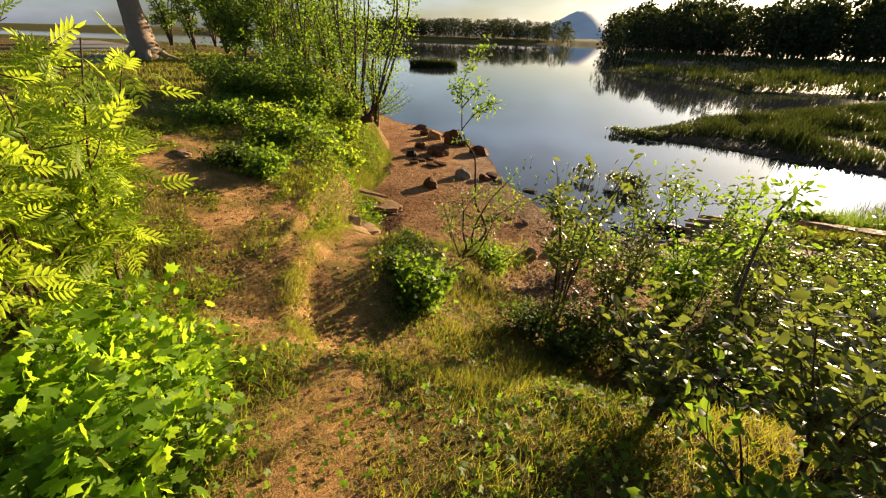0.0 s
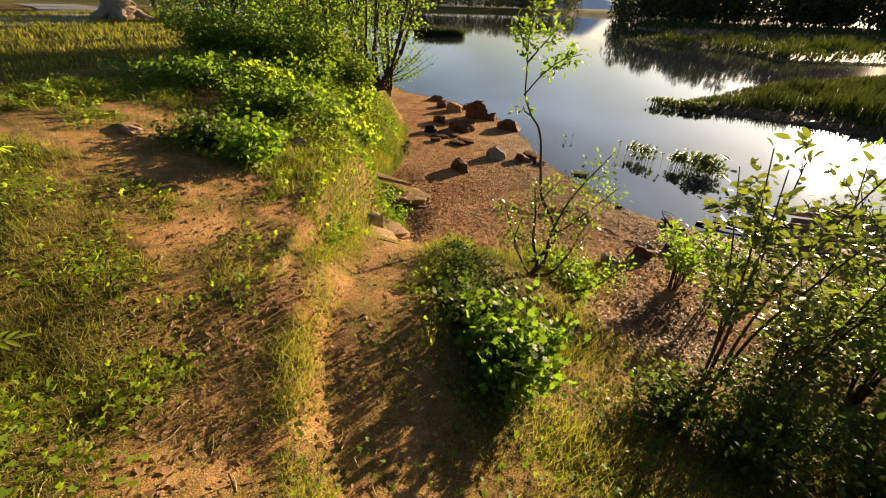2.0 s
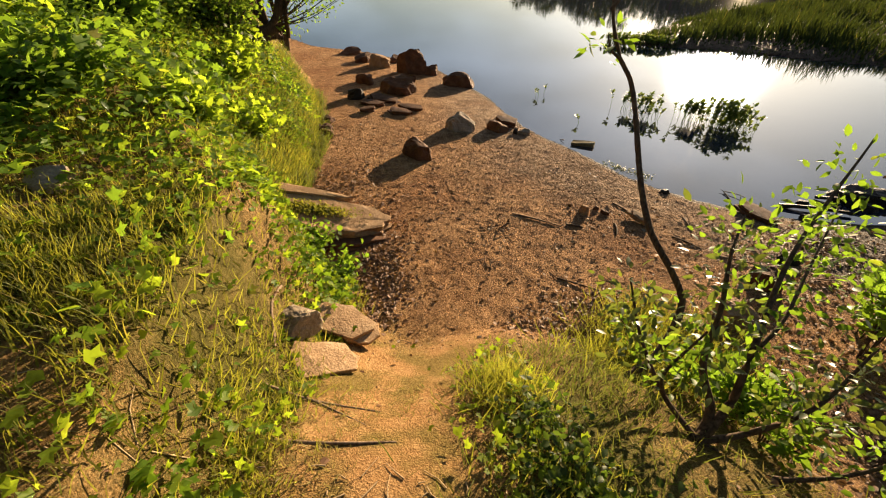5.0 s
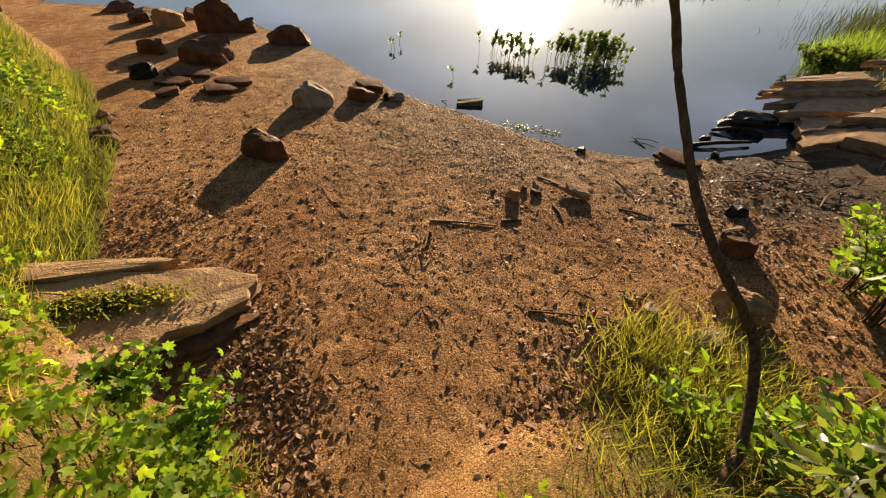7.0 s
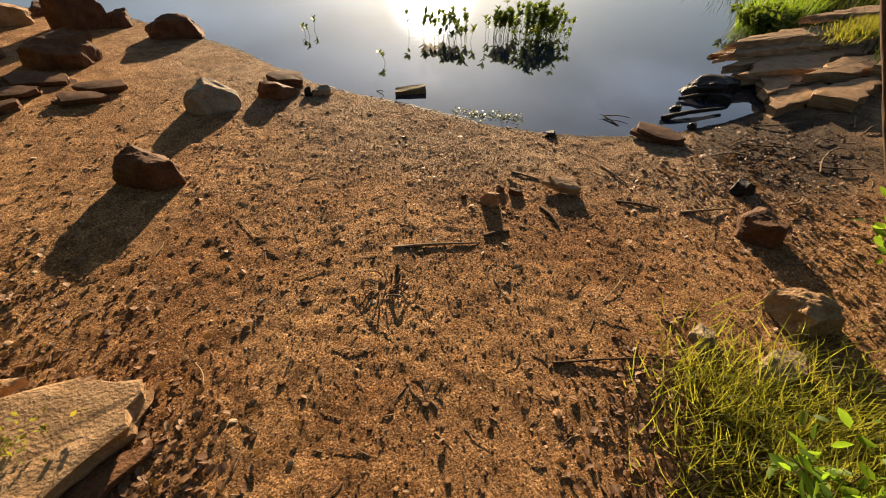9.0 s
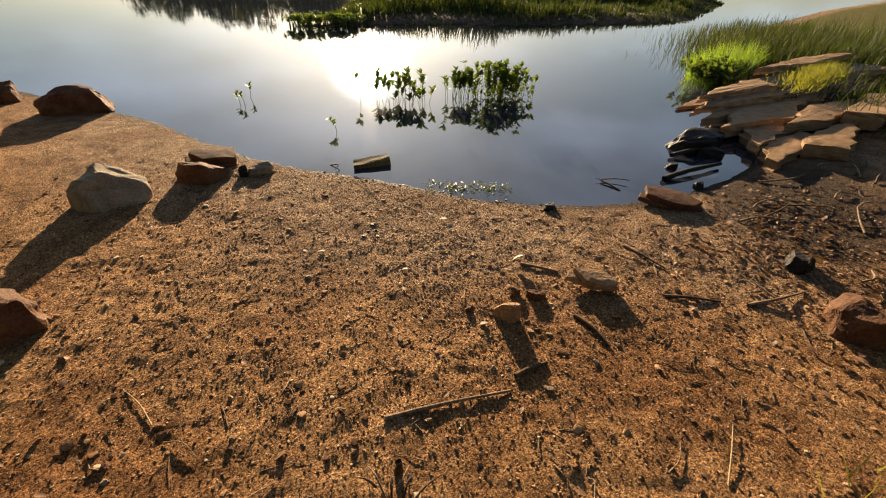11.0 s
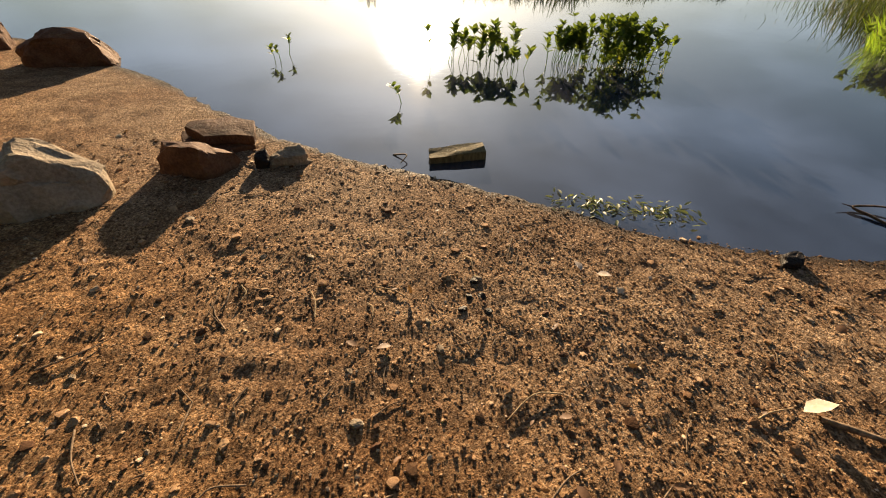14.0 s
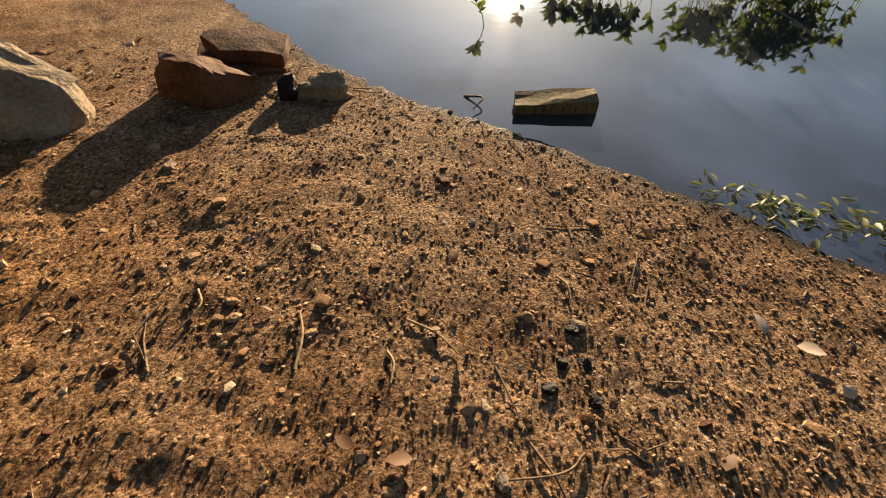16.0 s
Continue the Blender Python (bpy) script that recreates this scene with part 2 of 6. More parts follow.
def leaf_material(name, dark, light, glow, rough=0.5, through=0.55, old=(0.30, 0.24, 0.05), shine=0.2):
    """A leaf: gloss on top, sunlight shining through."""
    def build(nt):
        rnd = nt.nodes.new("ShaderNodeNewGeometry").outputs["Random Per Island"]
        patch = noise_tex(nt, 2.2, 3)
        c = ramp_of(nt, rnd, (0.0, dark), (0.6, light), (0.93, light), (1.0, old))
        c = mix_of(nt, 0.35, c, ramp_of(nt, patch, (0.3, dark), (0.7, light)))
        p = principled(nt, c, rough, noise_tex(nt, 90, 2), 0.25, 0.002, Specular_IOR_Level=shine)
        t = nt.nodes.new("ShaderNodeBsdfTranslucent")
        g = mix_of(nt, 0.5, mix_of(nt, 1.0, c, (1.6, 1.7, 0.7), "MULTIPLY"), glow)
        nt.links.new(g, t.inputs["Color"])
        m = node(nt, "ShaderNodeMixShader", Fac=through)
        nt.links.new(p, m.inputs[1])
        nt.links.new(t.outputs["BSDF"], m.inputs[2])
        return m.outputs["Shader"]
    return material(name, build)


def bark_material(name, dark, light):
    def build(nt):
        tc = nt.nodes.new("ShaderNodeTexCoord")
        mp = nt.nodes.new("ShaderNodeMapping")
        mp.inputs["Scale"].default_value = (1, 1, 0.3)
        nt.links.new(tc.outputs["Object"], mp.inputs["Vector"])
        n = noise_tex(nt, 60, 5, mp.outputs["Vector"])
        return principled(nt, ramp_of(nt, n, (0.3, dark), (0.7, light)), 0.85, n, 0.6, 0.004, Specular_IOR_Level=0.12)
    return material(name, build)


def stone_material(name, dark, mid, pale, rough=0.8):
    def build(nt):
        big, fine = noise_tex(nt, 7, 6), noise_tex(nt, 70, 5)
        info = nt.nodes.new("ShaderNodeObjectInfo").outputs["Random"]
        c = ramp_of(nt, big, (0.3, dark), (0.52, mid), (0.75, pale))
        c = mix_of(nt, 0.45, c, ramp_of(nt, fine, (0.3, dark), (0.75, pale)))
        c = mix_of(nt, info, c, mix_of(nt, 1.0, c, (0.78, 0.74, 0.70), "MULTIPLY"))
        h = nt.nodes.new("ShaderNodeMath")
        h.operation = "MULTIPLY_ADD"
        nt.links.new(big, h.inputs[0])
        h.inputs[1].default_value = 2.0
        nt.links.new(fine, h.inputs[2])
        return principled(nt, c, rough, h.outputs[0], 0.8, 0.010, Specular_IOR_Level=0.12)
    return material(name, build)


def ground_build(nt):
    tc = nt.nodes.new("ShaderNodeTexCoord").outputs["Object"]

    def attr(key):
        a = nt.nodes.new("ShaderNodeAttribute")
        a.attribute_name = key
        return a.outputs["Fac"]

    big, mid, fine, grit = noise_tex(nt, 0.9, 5, tc), noise_tex(nt, 7, 6, tc), noise_tex(nt, 90, 6, tc, 0.7), noise_tex(nt, 240, 3, tc, 0.7)
    soil = ramp_of(nt, fine, (0.34, (0.050, 0.022, 0.009)), (0.5, (0.295, 0.158, 0.073)), (0.70, (0.56, 0.355, 0.182)))
    dusty = ramp_of(nt, fine, (0.34, (0.065, 0.037, 0.018)), (0.5, (0.262, 0.168, 0.102)), (0.70, (0.52, 0.385, 0.262)))
    soil = mix_of(nt, attr("dry"), soil, dusty)
    soil = mix_of(nt, 0.8, soil, mix_of(nt, 1.0, soil, ramp_of(nt, mid, (0.3, (0.5, 0.46, 0.42)), (0.5, (1.0, 1.0, 1.0)), (0.72, (1.45, 1.5, 1.5))), "MULTIPLY"))
    crumb = nt.nodes.new("ShaderNodeTexVoronoi")
    crumb.feature = "F1"
    crumb.inputs["Scale"].default_value, crumb.inputs["Randomness"].default_value = 120.0, 1.0
    wob = nt.nodes.new("ShaderNodeVectorMath")
    wob.operation = "MULTIPLY_ADD"
    soft = node(nt, "ShaderNodeTexNoise", Scale=40.0, Detail=3.0)
    nt.links.new(tc, soft.inputs["Vector"])
    nt.links.new(soft.outputs["Color"], wob.inputs[0])
    wob.inputs[1].default_value = (0.03, 0.03, 0.03)
    nt.links.new(tc, wob.inputs[2])
    nt.links.new(wob.outputs["Vector"], crumb.inputs["Vector"])
    soil = mix_of(nt, 0.6, soil, mix_of(nt, 1.0, soil, ramp_of(nt, crumb.outputs["Color"], (0.15, (0.25, 0.25, 0.25)), (0.55, (1.0, 0.98, 0.92)), (0.9, (1.9, 1.8, 1.55))), "MULTIPLY"))
    soil = mix_of(nt, 0.8, soil, mix_of(nt, 1.0, soil, ramp_of(nt, big, (0.33, (0.72, 0.62, 0.55)), (0.5, (1.0, 1.0, 1.0)), (0.67, (1.25, 1.3, 1.35))), "MULTIPLY"))
    trod = ramp_of(nt, mid, (0.25, (0.25, 0.118, 0.042)), (0.5, (0.46, 0.245, 0.095)), (0.75, (0.64, 0.39, 0.17)))
    trod = mix_of(nt, 0.5, trod, ramp_of(nt, fine, (0.35, (0.06, 0.033, 0.013)), (0.52, (0.30, 0.185, 0.075)), (0.68, (0.52, 0.35, 0.17))))
    trod = mix_of(nt, ramp_of(nt, noise_tex(nt, 3.1, 5, tc), (0.44, (0, 0, 0)), (0.58, (0.8, 0.8, 0.8))), trod, ramp_of(nt, fine, (0.35, (0.06, 0.05, 0.012)), (0.65, (0.27, 0.205, 0.055))))
    turf = ramp_of(nt, mid, (0.25, (0.045, 0.048, 0.010)), (0.55, (0.11, 0.105, 0.022)), (0.8, (0.20, 0.155, 0.05)))
    turf = mix_of(nt, 0.4, turf, ramp_of(nt, fine, (0.3, (0.03, 0.03, 0.009)), (0.7, (0.14, 0.13, 0.035))))
    mud = ramp_of(nt, mid, (0.3, (0.018, 0.012, 0.008)), (0.7, (0.055, 0.038, 0.024)))
    c = mix_of(nt, attr("trodden"), soil, trod)
    c = mix_of(nt, attr("turf"), c, turf)
    c = mix_of(nt, attr("mud"), c, mud)
    rough = nt.nodes.new("ShaderNodeMapRange")
    nt.links.new(attr("mud"), rough.inputs["Value"])
    rough.inputs["To Min"].default_value, rough.inputs["To Max"].default_value = 0.92, 0.62
    # relief: rounded crumbs over uneven soil
    h = nt.nodes.new("ShaderNodeMath")
    h.operation = "MULTIPLY_ADD"
    nt.links.new(crumb.outputs["Distance"], h.inputs[0])
    h.inputs[1].default_value = -0.3
    nt.links.new(fine, h.inputs[2])
    h2 = nt.nodes.new("ShaderNodeMath")
    h2.operation = "MULTIPLY_ADD"
    nt.links.new(noise_tex(nt, 34, 3, tc), h2.inputs[0])
    h2.inputs[1].default_value = 0.9
    nt.links.new(h.outputs[0], h2.inputs[2])
    h3 = nt.nodes.new("ShaderNodeMath")
    h3.operation = "MULTIPLY_ADD"
    nt.links.new(grit, h3.inputs[0])
    h3.inputs[1].default_value = 0.2
    nt.links.new(h2.outputs[0], h3.inputs[2])
    return principled(nt, c, rough.outputs["Result"], h3.outputs[0], 1.0, 0.027, Specular_IOR_Level=0.06)


def water_build(nt):
    tc = nt.nodes.new("ShaderNodeTexCoord").outputs["Object"]
    a, b = noise_tex(nt, 1.2, 3, tc), noise_tex(nt, 9, 2, tc)
    h = nt.nodes.new("ShaderNodeMath")
    h.operation = "MULTIPLY_ADD"
    nt.links.new(a, h.inputs[0])
    h.inputs[1].default_value = 3.0
    nt.links.new(b, h.inputs[2])
    return principled(nt, ramp_of(nt, a, (0.3, (0.022, 0.025, 0.036)), (0.7, (0.028, 0.031, 0.042))), 0.035, h.outputs[0], 0.035, 0.012, IOR=1.6, Specular_IOR_Level=1.0)


M_GROUND = material("bank_soil", ground_build)
M_WATER = material("lake_water", water_build)
M_STONE = stone_material("brown_stone", (0.04532, 0.0186, 0.01001), (0.1125, 0.0527, 0.02768), (0.2114, 0.1147, 0.0589))
M_GREY = stone_material("grey_stone", (0.13, 0.098, 0.066), (0.27, 0.212, 0.145), (0.42, 0.345, 0.245))
M_SLATE = stone_material("tan_slate", (0.119, 0.0735, 0.0434), (0.252, 0.1715, 0.1085), (0.378, 0.287, 0.196))
M_TAN = stone_material("tan_split_slate", (0.17, 0.095, 0.045), (0.36, 0.232, 0.125), (0.52, 0.37, 0.22))
M_DARK = stone_material("wet_dark_stone", (0.008232, 0.006468, 0.005292), (0.01911, 0.0147, 0.01117), (0.03822, 0.0294, 0.02205), 0.5)
M_BARK = bark_material("brown_bark", (0.03375, 0.021, 0.0135), (0.12, 0.07875, 0.04875))
M_PALE_BARK = bark_material("weathered_trunk", (0.12, 0.08625, 0.06), (0.345, 0.27, 0.2025))
M_TWIG = bark_material("dry_twig", (0.075, 0.04875, 0.03), (0.27, 0.195, 0.1275))
M_STRAW = bark_material("pale_straw", (0.225, 0.1575, 0.0825), (0.435, 0.33, 0.195))
M_WOOD = bark_material("wet_plank_wood", (0.06, 0.045, 0.021), (0.18, 0.144, 0.066))
M_LEAF = leaf_material("bank_leaf", (0.03168, 0.06596, 0.0096), (0.08448, 0.1474, 0.02), (0.2957, 0.4346, 0.032))
# lighter copy of the bank leaf: sunlight is put into the colour
M_BANK = leaf_material("sun_brightened_bank_leaf", (0.07, 0.125, 0.010), (0.17, 0.245, 0.022), (0.50, 0.62, 0.035), 0.5, 0.6)
M_BRIGHT = leaf_material("bright_leaf", (0.04248, 0.09139, 0.01036), (0.1092, 0.1898, 0.0185), (0.2791, 0.4218, 0.0296), 0.5, 0.55)
# darker copy of the bank leaf, with shade put into its colour
M_HERB_SHADE = leaf_material("shade_toned_herb_leaf", (0.0224, 0.044, 0.0088), (0.06, 0.096, 0.016), (0.16, 0.24, 0.024), 0.5, 0.42)
# currant leaf with full sun put into its colour, lighter than bright_leaf
M_SUNNY = leaf_material("sun_brightened_currant_leaf", (0.06669, 0.1365, 0.01078), (0.1482, 0.2639, 0.01925), (0.5335, 0.7462, 0.0308), 0.5, 0.62)
M_ROWAN = leaf_material("rowan_leaf", (0.08569, 0.1472, 0.0117), (0.187, 0.2686, 0.02508), (0.5453, 0.6412, 0.0418), 0.5, 0.6)
M_GLOSS = leaf_material("willow_leaf", (0.03038, 0.05063, 0.01485), (0.07425, 0.1013, 0.03038), (0.243, 0.2835, 0.03375), 0.36, 0.45, shine=0.5)
M_GRASS = leaf_material("grass_blade", (0.050, 0.068, 0.010), (0.138, 0.148, 0.026), (0.47, 0.435, 0.045), 0.6, 0.5, (0.3574, 0.2442, 0.0962))
M_BOG = leaf_material("bogbean_leaf", (0.0253, 0.0483, 0.0115), (0.069, 0.1092, 0.0207), (0.253, 0.322, 0.0345), 0.5, 0.4)
# darker grass copy: the shade under the willow is put into its colour
M_GRASS_SHADE = leaf_material("shade_toned_grass", (0.02975, 0.04675, 0.0102), (0.085, 0.1062, 0.0238), (0.255, 0.272, 0.0425), 0.6, 0.4, (0.306, 0.238, 0.0935))
M_WEED = leaf_material("pale_pond_weed", (0.112, 0.133, 0.049), (0.238, 0.252, 0.112), (0.28, 0.294, 0.105), 0.5, 0.25)
M_DRY = leaf_material("dry_grass", (0.1445, 0.119, 0.0425), (0.272, 0.221, 0.085), (0.408, 0.34, 0.119), 0.6, 0.4)
# reeds stand against the sun; their shaded side is put into this dark colour
M_REED = leaf_material("backlit_reed_leaf", (0.011, 0.019, 0.005), (0.034, 0.050, 0.010), (0.080, 0.10, 0.016), 0.7, 0.3)
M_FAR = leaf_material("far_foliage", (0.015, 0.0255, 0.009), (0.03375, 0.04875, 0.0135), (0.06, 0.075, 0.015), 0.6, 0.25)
M_DEAD = leaf_material("dead_leaf", (0.078, 0.04002, 0.02142), (0.2028, 0.1138, 0.063), (0.234, 0.1173, 0.0441), 0.6, 0.2, (0.3588, 0.2415, 0.1512))
M_PAPER = material("bleached_leaf", lambda nt: principled(nt, ramp_of(nt, noise_tex(nt, 40, 3), (0.3, (0.30, 0.23, 0.17)), (0.7, (0.42, 0.345, 0.275))), 0.8))
M_ROAD = material("grey_gravel", lambda nt: principled(nt, ramp_of(nt, noise_tex(nt, 30, 6), (0.3, (0.12, 0.1125, 0.105)), (0.7, (0.255, 0.24, 0.225))), 0.9, noise_tex(nt, 90, 3), 0.5, 0.01))
# very pale base colour: the distance haze is painted into the hill
M_HILL = material("haze_toned_hill", lambda nt: principled(nt, ramp_of(nt, noise_tex(nt, 0.02, 6), (0.3, (0.66, 0.72, 0.76)), (0.7, (0.74, 0.80, 0.84))), 1.0))

# ---- ground plan ----
SHORE = [(-160, 40), (-60, 46), (-32, 41), (-20, 36), (-11, 29), (-4.3, 20.2), (-2.1, 19.0), (0.0, 16.6), (1.0, 14.1), (1.45, 12.3), (2.1, 11.1), (2.6, 10.2),
         (3.25, 9.45), (3.9, 9.05), (4.8, 8.85), (5.8, 8.75), (7.0, 9.2), (8.1, 9.9), (10.3, 11.2), (14, 12.3), (30, 12.5), (160, 4)]
TOE = [(-160, 38), (-60, 43), (-32, 38.5), (-20, 33.5), (-11, 26), (-4.9, 18.6), (-3.1, 15), (-2.5, 12.9), (-2.05, 11.4), (-1.95, 9.7), (-1.8, 8.8), (-1.35, 8.05), (-0.95, 7.6), (-0.75, 7.2), (-0.45, 6.9),
       (0.3, 7.1), (1.2, 6.95), (1.95, 6.4), (2.6, 5.6), (3.6, 5.6), (5, 6.2), (7, 7.2), (12, 8.2), (30, 9), (160, 0)]
PATHWAY = [(1.9, -4), (1.5, -1), (1.15, 0.8), (0.55, 2.3), (-0.15, 3.5), (-0.42, 4.7), (-0.62, 5.9), (-0.35, 7.1)]
TERRACE = [(0.1, 2.7), (-0.75, 3.5), (-1.25, 4.25), (-1.9, 4.9), (-2.9, 5.2), (-4.4, 5.4), (-7, 5.0)]
UPPER = [(-2.9, 5.2), (-3.6, 6.2), (-4.2, 7.2), (-6.5, 8.0)]
LAND = SHORE + [(400, -300), (-400, -300)]
HIGH = TOE + [(400, -300), (-400, -300)]
MARSH_A = [(5.9, 20.9), (6.6, 20.2), (8.2, 19.6), (9.8, 18.9), (11.5, 17.6), (13.0, 16.8), (15.0, 15.6), (18, 14.4), (30, 17), (40, 30), (27, 38), (17, 31), (11.2, 26.2), (8.0, 22.4)]
MARSH_B = [(11.8, 66), (14, 58), (20, 51), (20.5, 43), (27, 42), (45, 40), (80, 50), (70, 74), (40, 78), (22, 70)]
MARSH_C = [(20, 97), (27, 86), (60, 82), (120, 60), (300, 40), (300, 200), (90, 240), (40, 210), (27, 140)]
FAR_SHORE = [(-400, 215), (-120, 245), (-70, 256), (-10, 264), (25, 285), (40, 230), (60, 190), (400, 160), (700, 700), (-700, 700)]


def signed(poly, line, x, y):
    return np.where(inside(poly, x, y), 1.0, -1.0) * dist_to(line, x, y)


def height(x, y):
    """The ground's height; the water lies at 0."""
    x, y = np.asarray(x, float), np.asarray(y, float)
    d, e = signed(LAND, SHORE, x, y), signed(HIGH, TOE, x, y)
    beach = np.where(d > 0, 0.26 * (1 - np.exp(-np.maximum(d, 0) / 4.0)), np.maximum(0.22 * d, -0.8))
    up = 1.52 + np.minimum(0.27 * np.maximum(-(x + 1.2), 0), 0.72) + 0.02 * np.clip(-x - 4, 0, 22)
    up = up + 0.38 * np.maximum(2.6 - y, 0) / (1 + 0.08 * np.maximum(2.6 - y, 0)) * smooth(-14, 0, x)
    up = up - np.minimum(0.32 * np.maximum(x - 0.35, 0), 1.1) * smooth(1.9, 3.4, y)
    w = 0.8 + 0.55 * smooth(8.2, 9.4, y) + 2.1 * smooth(-1.42, -0.98, x)
    bank = smooth(0, 1, 0.5 + 0.5 * np.clip(e / w, -1, 1)) * 2 - 1
    bank = np.clip(0.5 * np.clip(e / w, 0, 1) + 0.5 * np.maximum(bank, 0), 0, 1)
    z = beach + np.maximum(up - beach, 0) * np.where(e > 0, bank, 0)
    for poly, top, soft in ((MARSH_A, 0.16, 1.2), (MARSH_B, 0.22, 2.5), (MARSH_C, 0.5, 6), (FAR_SHORE, 2.0, 12)):
        m = signed(poly, poly + poly[:1], x, y)
        z = np.maximum(z, np.where(m > 0, top * smooth(0, soft, m), -0.8))
    islet = np.hypot((x + 10.8) / 3.2, (y - 58.5) / 1.6)
    lane = np.interp(y, [p[1] for p in PATHWAY], [p[0] for p in PATHWAY])
    z = z - 0.2 * smooth(-0.42, -0.16, x - lane) * smooth(1.8, 2.8, y) * smooth(5.6, 4.6, y) * smooth(2.4, 1.3, x)
    z = z + 0.12 * np.exp(-((x + 0.75) ** 2 + (y - 5.75) ** 2) / 0.35)
    return np.maximum(z, np.where(islet < 1, 0.2 * (1 - islet), -0.8))


def ground_cover(x, y):
    """How far the ground is turf, trodden earth and wet mud, each 0 to 1."""
    d, e = signed(LAND, SHORE, x, y), signed(HIGH, TOE, x, y)
    n1, n2 = vnoise(x, y, 0.5, 3), vnoise(x, y, 0.16, 4)
    trod = smooth(0.62, 0.25, dist_to(PATHWAY, x, y) + 0.12 * n1 + 0.06 * n2 + 0.2 * smooth(3.6, 2.2, y))
    trod = np.maximum(trod, smooth(1.0, 0.45, dist_to(TERRACE, x, y) + 0.3 * n1 + 0.16 * n2))
    trod = np.maximum(trod, 0.9 * smooth(0.95, 0.4, dist_to(UPPER, x, y) + 0.2 * n1 + 0.1 * n2))
    trod = trod * smooth(-0.4, 0.3, e) * (1 - 0.6 * smooth(-0.1, 0.5, vnoise(x, y, 0.65, 5) + 0.4 * n2) * smooth(4.9, 4.2, y + 0.9 * (x > -0.9)))
    trod = trod * (1 - 0.8 * smooth(-0.1, 0.45, vnoise(x, y, 0.55, 6) + 0.45 * n2 + 0.2 * n1) * smooth(-0.75, -1.1, x))
    turf = smooth(-0.05, 0.3, e + 0.12 * n1) * (1 - trod) * (0.72 + 0.28 * n1)
    slope = smooth(1.7, 2.2, x) * smooth(3.6, 4.4, y) * smooth(0.0, 0.6, 3.6 - x)
    turf = turf * (1 - 0.85 * slope)
    far = smooth(14, 30, np.hypot(x, y - 8))
    turf = np.maximum(turf, 1.0 * smooth(8.0, 9.5, x) * smooth(0.3, 0.8, d))
    turf = np.clip(np.maximum(turf, np.where((d < 0) | (y > 30), far, 0)), 0, 1)
    mud = smooth(0.16, 0.0, d + 0.05 * n1) * (d > -3) * (1 - far)
    mud = np.maximum(mud, 0.9 * smooth(1.0, 0.5, np.hypot((x - 4.6) / 1.7, (y - 8.2) / 0.9) + 0.2 * n1 + 0.1 * n2))
    for poly in (MARSH_A, MARSH_B, MARSH_C):
        mud = np.maximum(mud, 0.8 * inside(poly, x, y))
    mud = np.maximum(mud, 0.5 * smooth(1.0, 0.5, np.hypot((x - 2.7) / 0.8, (y - 5.6) / 1.1) + 0.2 * n1))
    return turf, np.clip(trod, 0, 1), np.clip(mud, 0, 1)


def unevenness(x, y):
    """Small swells and lumps on top of the plan's height."""
    turf, trod, mud = ground_cover(x, y)
    d, e = signed(LAND, SHORE, x, y), signed(HIGH, TOE, x, y)
    near = smooth(26, 10, np.hypot(x, y - 6))
    up = smooth(-0.2, 0.6, e)
    r = (0.010 + 0.022 * up) * vnoise(x, y, 0.9, 11) + (0.005 + 0.012 * up) * vnoise(x + 0.3 * vnoise(x, y, 0.6, 18), y, 0.27, 12)
    r = r + 0.005 * vnoise(x, y, 0.085, 13) + 0.004 * vnoise(x, y, 0.047, 14) * np.abs(vnoise(x, y, 0.4, 17))
    fine = smooth(9, 5, np.hypot(x - 1, y - 9))
    wx, wy = x + 0.015 * vnoise(x, y, 0.05, 41), y + 0.015 * vnoise(x, y, 0.05, 42)
    r = r + fine * (1 - turf) * (0.0022 * vnoise(wx, wy, 0.036, 43) + 0.0020 * vnoise(wy, wx, 0.020, 44) + 0.006 * np.maximum(vnoise(wx, wy, 0.055, 45) - 0.45, 0) - 0.003 * np.maximum(vnoise(wx, wy, 0.085, 46) - 0.4, 0))
    r = r + turf * (0.05 * vnoise(x, y, 0.35, 15) + 0.02 * vnoise(x, y, 0.12, 16))
    return near * r * (0.35 + 0.65 * smooth(0.05, 0.8, d)) * (1 - 0.35 * trod)


def surface(x, y):
    return height(x, y) + unevenness(x, y)


def at_ground(x, y):
    return float(surface(np.array([x]), np.array([y]))[0])


def fan_out(mid, reach=900.0, grow=1.085, step=0.05):
    """Grid lines that widen outwards from the fine middle part."""
    left, right, s = [], [], step
    p, q = mid[0], mid[-1]
    while q < reach:
        s *= grow
        p, q = p - s, q + s
        left.append(p)
        right.append(q)
    return np.concatenate([left[::-1], mid, right])


